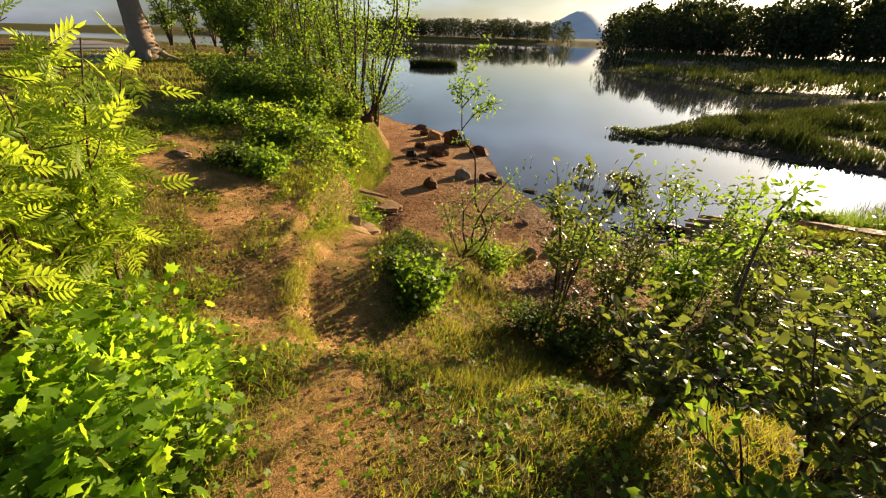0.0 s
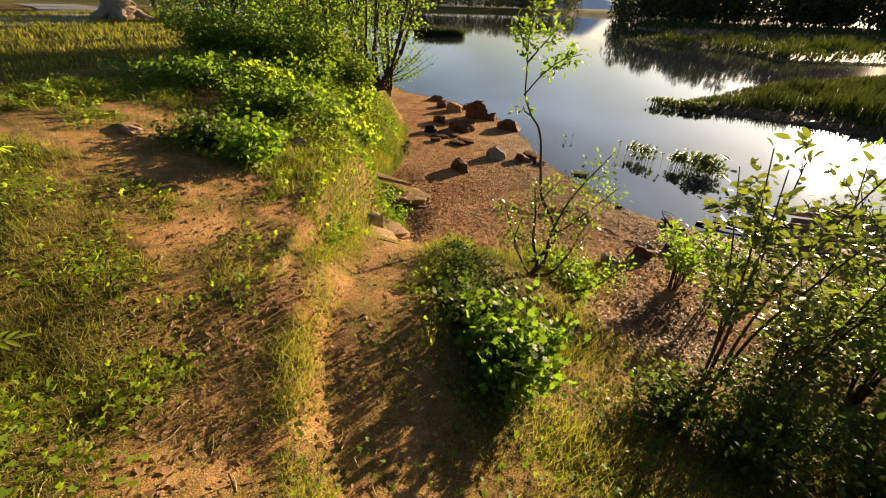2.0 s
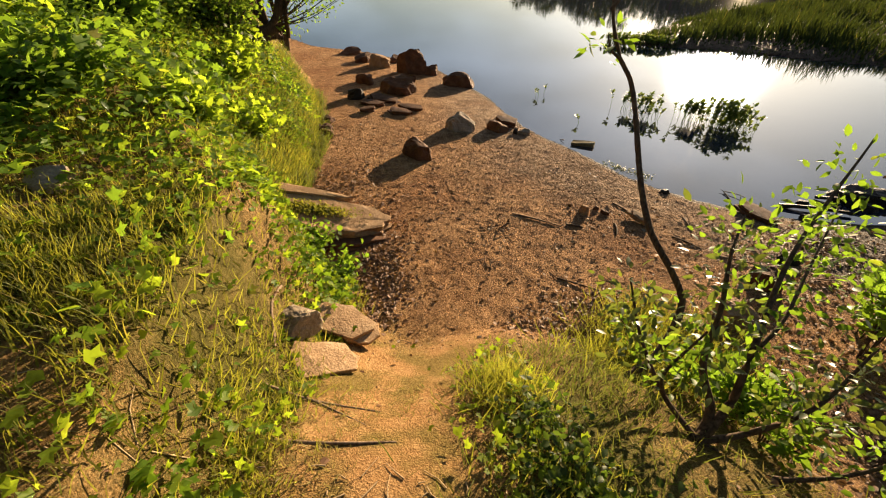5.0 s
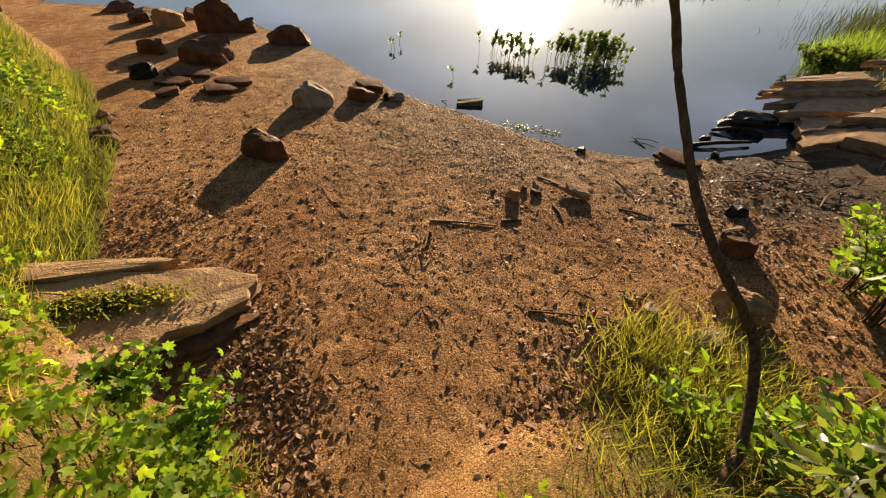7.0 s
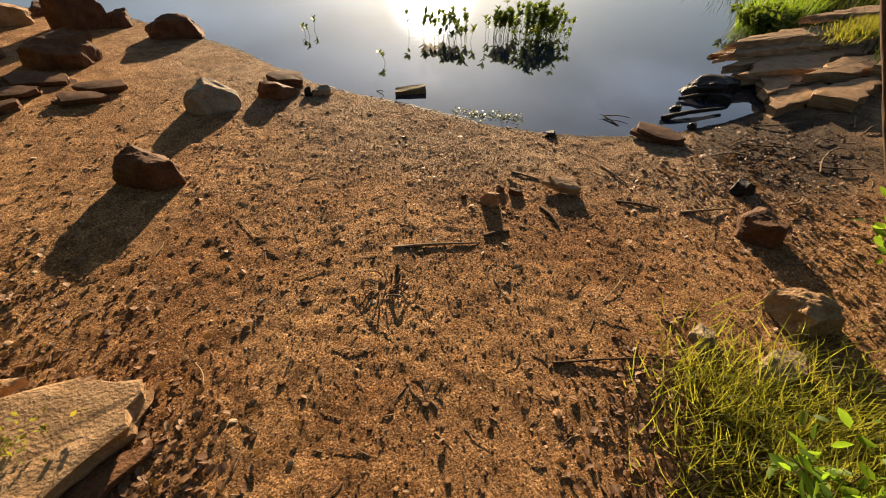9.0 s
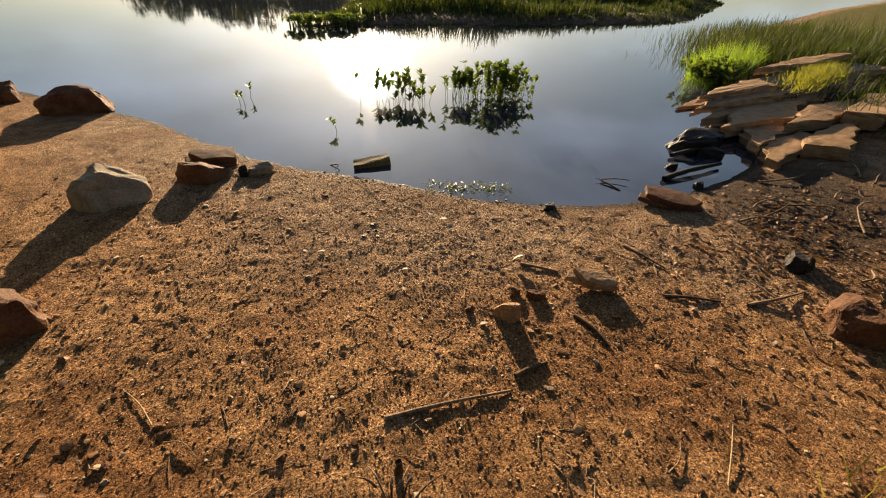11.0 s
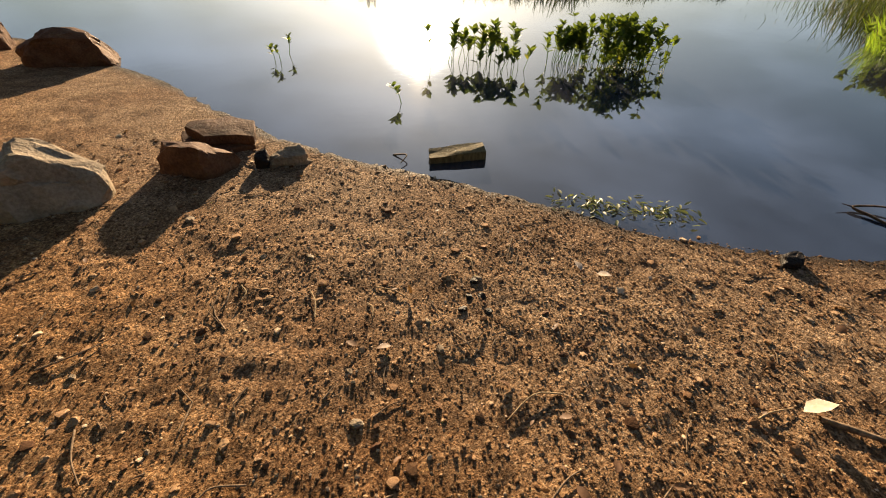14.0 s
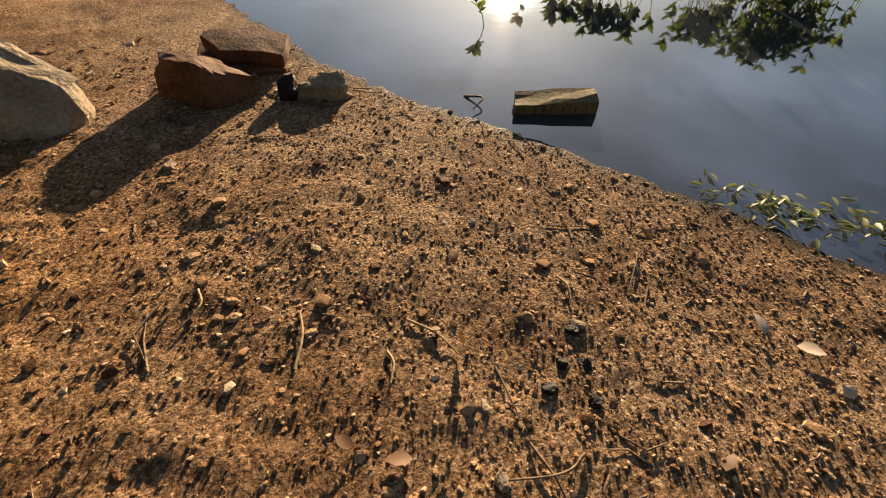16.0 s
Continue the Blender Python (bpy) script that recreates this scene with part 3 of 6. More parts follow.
def build_ground():
    gx = fan_out(np.concatenate([np.arange(-4.0, -0.5, 0.045), np.arange(-0.5, 3.1, 0.0135), np.arange(3.1, 5.2, 0.045)]))
    gy = fan_out(np.concatenate([np.arange(-0.4, 7.9, 0.045), np.arange(7.9, 12.0, 0.0145), np.arange(12.0, 17.0, 0.06)]))
    x, y = np.meshgrid(gx, gy)
    x, y = x.ravel(), y.ravel()
    z = surface(x, y)
    turf, trod, mud = ground_cover(x, y)
    dry = smooth(2.1, 0.5, signed(LAND, SHORE, x, y) + 0.45 * vnoise(x, y, 0.8, 61) + 0.2 * vnoise(x, y, 0.2, 62)) * smooth(-1.2, 0.8, x)
    n, m = len(gy), len(gx)
    idx = np.arange(n * m).reshape(n, m)
    f = np.stack([idx[:-1, :-1], idx[:-1, 1:], idx[1:, 1:], idx[1:, :-1]], -1).reshape(-1, 4)
    ob = solo("ground", np.stack([x, y, z], 1), f, M_GROUND, "brown earth bank and beach with trodden path and turf", "ground", "structure")
    for key, value in (("turf", turf), ("trodden", trod), ("mud", mud), ("dry", dry)):
        ob.data.attributes.new(key, "FLOAT", "POINT").data.foreach_set("value", value.astype(np.float32))
    return ob


build_ground()
solo("water", [(-950, -60, 0), (950, -60, 0), (950, 950, 0), (-950, 950, 0)], [(0, 1, 2, 3)], M_WATER, "calm dark lake water mirroring the evening sky", "water", "structure")

# ---- stones ----
def rock_shape(size, seed, cuts=9, detail=3, rough=0.045, bed=None):
    """An angular stone: a ball cut by planes, about size = (x, y, z) metres, its foot at z = 0."""
    r = np.random.default_rng(seed)
    bm = bmesh.new()
    bmesh.ops.create_icosphere(bm, subdivisions=detail, radius=1.0)
    v = np.array([q.co[:] for q in bm.verts])
    f = np.array([[q.index for q in p.verts] for p in bm.faces])
    bm.free()
    for i in range(cuts):
        n = r.normal(size=3)
        n = np.array([0.35 * n[0], 0.35 * n[1], 1.0]) if i % 4 == 0 else np.array([n[0], n[1], 0.35 * abs(n[2])])
        n /= np.linalg.norm(n)
        over = np.maximum(v @ n - (r.uniform(0.40, 0.6) if i % 4 == 0 else r.uniform(0.55, 0.82)), 0)
        v = v - over[:, None] * n
    v[:, 2] = np.maximum(v[:, 2], -0.34)
    if bed is not None:
        n = np.array([bed[0], bed[1], 1.0])
        n /= np.linalg.norm(n)
        v = v - np.maximum(v @ n - 0.5, 0)[:, None] * n
    v = v / (v.max(0) - v.min(0))
    v = v + rough * np.stack([vnoise(v[:, 0] * 5 + 7 * k + seed, v[:, 1] * 5 + v[:, 2] * 4, 1.0, seed + k) for k in range(3)], 1)
    if detail > 2:
        v = v + 0.45 * rough * np.stack([vnoise(v[:, 0] * 15 + 3 * k + seed, v[:, 1] * 15 + v[:, 2] * 17, 1.0, seed + 9 + k) for k in range(3)], 1)
    v = v * np.array(size)
    v[:, 2] -= v[:, 2].min()
    return v, f


def turned(v, deg, tilt=0.0, roll=0.0):
    m = np.array(Euler((radians(roll), radians(tilt), radians(deg))).to_matrix())
    return v @ m.T


def stone(name, x, y, size, deg, seed, mat, label, sink=0.25, tilt=0, roll=0, z=None, cuts=12, bed=None, group="", detail=4):
    v, f = rock_shape(size, seed, cuts, detail, bed=bed)
    v = turned(v, deg, tilt, roll)
    v[:, 2] -= v[:, 2].min()
    foot = (at_ground(x, y) if z is None else z) - sink * size[2]
    me = raw_mesh(name, v, f, False)
    me.materials.append(mat)
    ob = new(name, me)
    ob.location = (x, y, foot)
    return tagged(ob, label, "stone", group)


def slate(name, x, y, size, deg, seed, mat, label, z, tilt=0, roll=0, layers=3, group="", tip=0.45):
    """A stack of thin split beds with ragged, tapering ends, as one stone."""
    r = np.random.default_rng(seed)
    chunks = []
    lx, ly, lz = size
    for i in range(layers):
        corners = 6 + int(r.integers(0, 2))
        a = (np.arange(corners) + r.uniform(-0.38, 0.38, corners)) * 2 * math.pi / corners
        sx, sy = np.cos(a), np.sin(a)
        k = (np.abs(sx) ** 5 + np.abs(sy) ** 5) ** (-1 / 5)
        taper = 1 - tip * np.clip(sx * k, 0, 1) ** 2
        cx = sx * k * lx / 2 * (1 + 0.06 * r.normal(size=corners)) * (1 - 0.05 * i) + 0.05 * lx * r.normal()
        cy = sy * k * ly / 2 * taper * (1 + 0.08 * r.normal(size=corners)) + 0.04 * ly * r.normal()
        px = np.concatenate([[p, p * 0.66 + q * 0.34, p * 0.34 + q * 0.66] for p, q in zip(cx, np.roll(cx, -1))])
        py = np.concatenate([[p, p * 0.66 + q * 0.34, p * 0.34 + q * 0.66] for p, q in zip(cy, np.roll(cy, -1))])
        n = len(px)
        px, py = px + 0.012 * ly * r.normal(size=n), py + 0.02 * ly * r.normal(size=n)
        z0, z1 = lz * i / layers, lz * (i + 0.93) / layers
        rings = []
        for s, h in ((0.96, z0), (1.0, z0 + 0.2 * (z1 - z0)), (1.0, z1 - 0.12 * (z1 - z0)), (0.975, z1), (0.5, z1 + 0.004), (0.001, z1 + 0.003)):
            wob = 0.05 * lz * vnoise(px * s * 9 + seed, py * s * 9, 1.0, i)
            rings.append(np.stack([px * s, py * s, h + wob], 1))
        v = np.concatenate(rings)
        q = np.arange(len(rings) * n).reshape(len(rings), n)
        t = np.roll(q, -1, 1)
        f = np.stack([q[:-1], t[:-1], t[1:], q[1:]], -1).reshape(-1, 4)
        chunks.append((v, f))
    v, f = join(chunks)
    v = turned(v, deg, tilt, roll)
    me = raw_mesh(name, v, f, False)
    me.materials.append(mat)
    ob = new(name, me)
    ob.location = (x, y, z)
    return tagged(ob, label, "stone", group)


def flag(name, corners, top, thick, seed, mat, label, group=""):
    """A flat slab with the given plan, ragged split sides and a slightly warped top."""
    r = np.random.default_rng(seed)
    p = np.array(corners, float)
    q = np.roll(p, -1, 0)
    ring = []
    for (ax, ay), (bx, by) in zip(p, q):
        steps = max(3, int(math.hypot(bx - ax, by - ay) / 0.14))
        for k in range(steps):
            t = k / steps
            w = 0.022 * r.normal() * (k > 0)
            ln = math.hypot(bx - ax, by - ay)
            ring.append((ax + (bx - ax) * t - (by - ay) / ln * w, ay + (by - ay) * t + (bx - ax) / ln * w))
    ring = np.array(ring)
    mid = p.mean(0)
    n = len(ring)
    rows = []
    layers = 3 if thick > 0.1 else 2
    levels = [(1.0, -1.0, 0.0)]
    for i in range(layers):
        lo, hi = -1 + i / layers, -1 + (i + 0.9) / layers
        inset = 0.03 * r.normal() if i < layers - 1 else 0.0
        levels += [(1.0 + inset - 0.012, lo, 0.3), (1.0 + inset, lo + 0.05, 1.0), (1.0 + inset, hi, 1.0)]
    levels += [(0.985, 0.0, 0.5), (0.8, 0.01, 0.3), (0.5, 0.02, 0.2), (0.2, 0.0, 0.1), (0.02, 0.0, 0.0)]
    for s, h, j in levels:
        w = mid + (ring - mid) * s + 0.010 * j * r.normal(size=(n, 2))
        z = top + thick * h + 0.012 * vnoise(w[:, 0], w[:, 1], 0.35, seed) + 0.005 * vnoise(w[:, 0], w[:, 1], 0.1, seed + 1)
        rows.append(np.column_stack([w - mid, z - top]))
    v = np.concatenate(rows)
    k = np.arange(len(rows) * n).reshape(len(rows), n)
    t = np.roll(k, -1, 1)
    f = np.stack([k[:-1], k[1:], t[1:], t[:-1]], -1).reshape(-1, 4)
    me = raw_mesh(name, v, f, False)
    me.materials.append(mat)
    ob = new(name, me)
    ob.location = (mid[0], mid[1], top)
    return tagged(ob, label, "stone", group)


def build_stones():
    B = "stones on the beach"
    stone("beach_boulder", -0.46, 10.66, (0.52, 0.36, 0.27), -30, 22, M_STONE, "rust-brown flat-topped boulder standing on the beach", 0.12, bed=(0.1, 0.0), group=B)
    stone("grey_boulder", 0.24, 11.98, (0.54, 0.40, 0.33), -30, 24, M_GREY, "pale grey angular boulder half sunk in earth", 0.22, cuts=7, bed=(-0.35, -0.1), group=B)
    stone("shore_stone", 0.90, 12.0, (0.42, 0.27, 0.20), -38, 27, M_STONE, "brown wedge stone near the water edge", 0.15, bed=(-0.1, 0.1), group=B)
    slate("shore_slab", 1.14, 12.32, (0.46, 0.30, 0.14), -35, 31, M_STONE, "two flat brown slabs stacked at the shore", 0.0, 5, 4, 2, B, 0.25)
    stone("shore_pebble_stone", 1.40, 11.84, (0.27, 0.16, 0.11), -15, 33, M_GREY, "low pale stone bedded at the waterline", 0.2, group=B)
    stone("shore_pebble_stone", 1.24, 11.88, (0.13, 0.12, 0.11), 25, 35, M_DARK, "small dark stone bedded at the waterline", 0.2, group=B)
    stone("waterside_boulder", 0.42, 15.1, (0.76, 0.5, 0.34), -12, 37, M_STONE, "dark boulder with a mossy top at the water edge", 0.1, bed=(0.25, 0.0), group=B)
    stone("dark_boulder", -1.0, 14.25, (0.82, 0.5, 0.38), -18, 41, M_STONE, "large dark brown boulder on the beach", 0.12, bed=(-0.3, 0.05), group=B)
    stone("peaked_boulder", -0.75, 16.2, (0.80, 0.55, 0.62), -20, 44, M_STONE, "tall peaked dark boulder beside the water", 0.1, cuts=7, group=B)
    stone("low_boulder", -0.25, 16.1, (0.40, 0.35, 0.26), 20, 46, M_STONE, "low dark boulder beside the peaked one", 0.1, group=B)
    stone("tawny_boulder", -1.7, 16.9, (0.62, 0.5, 0.36), -10, 48, M_TAN, "tawny wedge boulder near the point", 0.1, bed=(0.4, 0.1), group=B)
    stone("point_stone", -1.8, 14.95, (0.45, 0.4, 0.25), 0, 50, M_STONE, "dark stone below the bank", 0.15, group=B)
    stone("point_stone", -2.2, 17.4, (0.6, 0.5, 0.25), 30, 52, M_STONE, "flat dark stone on the point", 0.15, group=B)
    stone("point_stone", -2.75, 18.6, (0.8, 0.5, 0.22), 10, 53, M_STONE, "flat dark stone on the point", 0.15, group=B)
    stone("point_stone", -1.3, 17.6, (0.5, 0.4, 0.2), 60, 54, M_STONE, "low stone at the edge of the point", 0.2, group=B)
    stone("point_stone", -1.85, 13.7, (0.38, 0.3, 0.24), 10, 56, M_DARK, "dark stone at the foot of the bank", 0.15, group=B)
    for i, (x, y, lx, ly, deg) in enumerate([(-1.25, 13.55, 0.75, 0.32, -25), (-0.9, 12.72, 0.48, 0.25, -22), (-0.65, 13.0, 0.55, 0.24, -28), (-1.42, 13.2, 0.52, 0.26, -25), (-1.5, 12.75, 0.3, 0.18, 10)]):
        slate("flat_slab", x, y, (lx, ly, 0.10), deg, 60 + i, M_STONE, "thin flat brown slab lying on the beach", at_ground(x, y) - 0.02, 4 - 2 * i, 3, 2, B, 0.35)
    stone("bank_foot_stone", -2.06, 11.42, (0.42, 0.3, 0.22), 0, 66, M_STONE, "brown stone at the foot of the bank", 0.2, group=B)
    stone("bank_foot_stone", -2.1, 12.1, (0.26, 0.2, 0.14), 40, 67, M_STONE, "brown stone at the foot of the bank", 0.2, group=B)
    # right of the sapling
    stone("orange_stone", 2.32, 7.16, (0.40, 0.25, 0.19), -52, 70, M_TAN, "orange-brown brick-like stone at the grass edge", 0.1, bed=(0.0, 0.05))
    stone("tuft_stone", 1.72, 7.42, (0.2, 0.13, 0.12), 30, 71, M_GREY, "pale stone among grass blades", 0.3)
    stone("tuft_stone", 1.85, 7.08, (0.3, 0.18, 0.12), 10, 72, M_GREY, "pale mossy stone among grass blades", 0.35)
    stone("beach_cobble", 1.60, 9.03, (0.14, 0.12, 0.12), -35, 73, M_TAN, "squarish tan cobble standing on the beach", 0.1, cuts=6, bed=(0, 0.1))
    stone("beach_cobble", 1.86, 9.02, (0.12, 0.06, 0.055), -48, 74, M_STONE, "narrow tan chip of stone on the beach", 0.1)
    slate("beach_slab", 2.21, 8.86, (0.30, 0.13, 0.07), -60, 75, M_TAN, "tan layered slab on the beach", 0.085, 6, 4, 2)
    stone("beach_cobble", 1.48, 9.2, (0.05, 0.04, 0.035), 10, 76, M_STONE, "small brown cobble on the beach", 0.15)
    stone("beach_cobble", 1.78, 9.13, (0.08, 0.07, 0.05), 50, 77, M_STONE, "small brown cobble on the beach", 0.15)
    stone("mud_stone", 2.95, 7.72, (0.34, 0.28, 0.20), 10, 78, M_STONE, "brown stone in the litter near the mud", 0.15)
    stone("mud_stone", 3.45, 8.05, (0.22, 0.2, 0.13), 50, 79, M_DARK, "dark wet stone in the mud", 0.2)
    slate("wet_slab", 3.76, 9.02, (0.50, 0.24, 0.09), -58, 80, M_STONE, "flat wet slab at the water edge", 0.01, 4, 3, 2)
    stone("wet_boulder", 5.5, 9.42, (0.80, 0.42, 0.27), -25, 88, M_DARK, "black wet boulder in the shallow water", 0.3, z=0.0)
    stone("wet_stone", 5.3, 9.2, (0.36, 0.2, 0.12), -20, 82, M_DARK, "black wet stone at the waterline", 0.3, z=0.0)
    for i, (sx, sy, k) in enumerate([(4.6, 9.36, 0.11), (4.35, 9.0, 0.11)]):
        stone("wet_stone", sx, sy, (k * 1.3, k * 0.9, k * 0.6), 40 * i, 600 + i, M_DARK, "black wet stone at the waterline", 0.25, z=0.0)
    stone("wet_stone", 2.91, 9.66, (0.14, 0.09, 0.07), 0, 83, M_DARK, "small dark stone at the waterline", 0.2, z=0.0)
    stone("bank_stone", -3.2, 7.1, (0.25, 0.2, 0.12), 0, 84, M_GREY, "grey stone showing among bank herbs", 0.3)
    stone("bank_stone", -2.05, 6.55, (0.2, 0.16, 0.1), 0, 85, M_GREY, "grey stone showing among bank herbs", 0.3)
    stone("bank_stone", -3.5, 5.5, (0.5, 0.22, 0.1), -20, 86, M_TAN, "flat tan stone in the trodden slope", 0.4)
    # layered ledge on the left of the path's foot
    L = "slate beds of the ledge"
    top = flag("ledge_slab", [(-2.1, 8.30), (-2.1, 8.84), (-1.02, 8.76), (-0.69, 8.64), (-0.76, 8.46), (-1.32, 8.16)], 0.39, 0.15, 90, M_TAN, "tan split slate ledge jutting from the bank", L)
    top.rotation_euler = (radians(5), radians(9), 0)
    slate("ledge_slab", -1.85, 8.92, (1.5, 0.2, 0.12), -4, 91, M_TAN, "tan slate bed along the back of the ledge", 0.40, 8, 2, 2, L, 0.7)
    slate("ledge_slab", -1.22, 8.30, (1.1, 0.34, 0.12), 6, 92, M_STONE, "dark lower bed under the slate ledge", 0.12, 6, -6, 3, L, 0.7)
    slate("ledge_slab", -1.72, 7.98, (0.75, 0.24, 0.10), 8, 96, M_TAN, "lower tan slate slab among herbs at the ledge", 0.52, 8, -4, 2, L, 0.5)
    slate("step_slab", -0.88, 6.87, (0.46, 0.26, 0.07), -10, 93, M_TAN, "tan slate step beside the path", 0.46, 16, 2, 2, "", 0.4)
    slate("step_slab", -0.90, 6.40, (0.44, 0.27, 0.06), 16, 94, M_TAN, "flat tan slate step in the path", 0.60, 20, 4, 2, "", 0.35)
    stone("step_stone", -1.12, 6.62, (0.32, 0.2, 0.2), 30, 95, M_GREY, "grey stone wedged beside the slate step", 0.2)
    # slate outcrop on the right shore: thin beds and broad flags
    R = "slate beds of the right shore outcrop"
    for seed, top, thick, corners in (
            (201, 0.19, 0.15, [(5.75, 9.33), (6.63, 9.42), (7.94, 8.97), (6.84, 8.86)]), (202, 0.23, 0.13, [(6.30, 8.84), (7.57, 8.81), (8.39, 8.48), (7.06, 8.51)]),
            (203, 0.13, 0.14, [(6.10, 9.18), (6.81, 8.83), (6.73, 8.74), (5.63, 8.87)]), (204, 0.12, 0.14, [(5.60, 8.84), (6.70, 8.72), (6.53, 8.55), (5.27, 8.62)]),
            (205, 0.18, 0.2, [(5.89, 8.54), (6.55, 8.54), (7.44, 8.32), (6.10, 8.19)]), (206, 0.3, 0.2, [(7.20, 8.45), (8.60, 8.40), (9.00, 7.99), (7.40, 8.09)]),
            (207, 0.34, 0.09, [(6.25, 9.80), (6.92, 9.84), (9.12, 9.43), (11.10, 8.91), (11.00, 8.42), (9.00, 9.01), (7.40, 9.50)]),
            (208, 0.25, 0.09, [(6.00, 9.74), (6.90, 9.76), (9.20, 9.28), (11.00, 8.52), (9.20, 8.78), (7.30, 9.37)]),
            (209, 0.17, 0.10, [(5.92, 9.60), (6.90, 9.66), (9.40, 9.07), (10.40, 8.44), (9.00, 8.64), (7.20, 9.23)]),
            (210, 0.08, 0.14, [(6.05, 9.51), (6.90, 9.61), (9.60, 8.97), (9.70, 8.51), (7.20, 9.15)]),
            (211, 0.46, 0.10, [(8.10, 9.72), (10.00, 9.50), (11.40, 9.00), (9.40, 9.27)]), (212, 0.04, 0.12, [(6.70, 10.17), (8.40, 10.16), (9.40, 9.77), (7.40, 9.89)])):
        flag("outcrop_slab", corners, top, thick, seed, M_TAN, "tan split slate bed reaching into the water", R)


build_stones()


# ---- driftwood and litter on the beach ----
def stick(name, points, r0, r1, label, mat=None, forks=()):
    base = points[0]
    root = thing(name, base, label, "twig")
    v, f = tube(curve_points(points, 4), r0, r1, 6, 0.18)
    part_mesh("stem", v, f, mat or M_TWIG, root)
    for pts in forks:
        v, f = tube(curve_points(pts, 4), r1 * 1.2, r1 * 0.5, 5, 0.2)
        part_mesh("side_twig", v, f, mat or M_TWIG, root)
    return root


def lying(points, lift=0.006):
    return [(x, y, at_ground(x, y) + lift + 0.5 * dz) for x, y, dz in points]


def build_litter():
    stick("beach_stick", lying([(0.71, 8.95, 0), (0.95, 8.83, 0.015), (1.22, 8.69, 0)]), 0.012, 0.006, "thin dry stick lying on the beach")
    stick("beach_stick", lying([(1.30, 8.73, 0), (1.38, 8.71, 0.01), (1.48, 8.68, 0)]), 0.014, 0.01, "short dark stick lying on the beach", M_BARK)
    stick("beach_stick", lying([(2.06, 9.30, 0.0), (2.12, 9.18, 0.015), (2.17, 9.08, 0)]), 0.011, 0.006, "thin dry stick lying on the beach")
    stick("beach_stick", lying([(2.80, 8.95, 0), (2.77, 8.8, 0.01), (2.74, 8.63, 0)]), 0.010, 0.006, "thin dry stick lying on the beach")
    stick("beach_stick", lying([(2.75, 8.15, 0), (2.9, 8.05, 0.03), (3.15, 7.95, 0)]), 0.012, 0.006, "pale forked stick on the mud", None, [lying([(2.9, 8.05, 0.03), (2.98, 8.2, 0.05)])])
    stick("beach_stick", lying([(2.46, 8.52, 0), (2.55, 8.40, 0.02), (2.66, 8.27, 0)]), 0.012, 0.006, "dark crooked stick on the beach", M_BARK)
    stick("beach_stick", lying([(1.89, 8.78, 0), (1.87, 8.66, 0.015), (1.82, 8.53, 0)]), 0.014, 0.008, "dark crooked stick on the beach", M_BARK)
    stick("beach_stick", lying([(0.95, 7.75, 0), (1.2, 7.6, 0.02), (1.45, 7.45, 0)]), 0.007, 0.004, "dark crooked stick on the beach", M_BARK)
    stick("waterlogged_branch", [(4.22, 9.27, 0.02), (4.55, 9.17, 0.05), (5.0, 9.03, 0.04)], 0.03, 0.018, "black waterlogged branch at the waterline", M_DARK)
    stick("waterlogged_branch", [(4.85, 9.47, 0.03), (5.15, 9.33, 0.06), (5.5, 9.17, 0.03)], 0.026, 0.016, "black waterlogged branch at the waterline", M_DARK)
    for i in range(16):
        sx, sy, sa, ln = 3.5 + 2.6 * rng.random(), 7.7 + 1.0 * rng.random(), rng.uniform(-0.9, 0.5), rng.uniform(0.18, 0.55)
        cx, cy = math.cos(sa), math.sin(sa)
        pts = [(sx, sy, 0.0), (sx + 0.5 * ln * cx + 0.04 * rng.normal(), sy + 0.5 * ln * cy + 0.04 * rng.normal(), 0.05), (sx + ln * cx, sy + ln * cy, 0.02)]
        stick("mud_stick", lying(pts, 0.01), 0.009, 0.005, "pale crooked dead stick lying on the mud", M_TWIG if i % 3 else M_BARK)
    stick("water_twig", [(3.70, 9.44, 0.0), (3.72, 9.56, 0.012), (3.734, 9.66, 0.02), (3.85, 9.56, 0.03), (3.90, 9.46, 0.035)], 0.009, 0.004, "dark forked twig standing in the shallow water", M_BARK, [[(3.734, 9.66, 0.02), (3.70, 9.70, 0.03)]])
    stick("water_twig", [(1.98, 11.62, 0.0), (2.02, 11.52, 0.03), (1.94, 11.46, 0.02)], 0.006, 0.003, "small dark bent twig in the shallow water", M_BARK)
    stick("path_root", lying([(-1.1, 6.06, -0.01), (-0.85, 6.0, 0.0), (-0.5, 5.93, -0.01)], 0.004), 0.011, 0.006, "pale tree root crossing the path like a step", None, [lying([(-0.85, 6.0, 0.0), (-0.68, 5.9, -0.005), (-0.55, 5.82, -0.01)], 0.004)])
    stick("path_root", lying([(-0.95, 5.7, -0.01), (-0.7, 5.68, 0.0), (-0.4, 5.72, -0.01)], 0.004), 0.010, 0.006, "brown tree root crossing the path like a step")
    stick("path_root", lying([(-1.25, 6.85, 0.02), (-1.22, 6.6, 0.03), (-1.15, 6.35, 0.0)]), 0.010, 0.012, "pale hanging root beside the slate step")
    # plank
    bm = bmesh.new()
    bmesh.ops.create_cube(bm, size=1.0)
    for v in bm.verts:
        v.co = Vector((v.co.x * 0.36 + 0.015 * v.co.y, v.co.y * 0.12, v.co.z * 0.075))
    bmesh.ops.subdivide_edges(bm, edges=bm.edges[:], cuts=3, use_grid_fill=True)
    for v in bm.verts:
        v.co += Vector((noise.noise(v.co * 14), noise.noise(v.co * 14 + Vector((5, 0, 0))), noise.noise(v.co * 14 + Vector((9, 0, 0))))) * 0.008
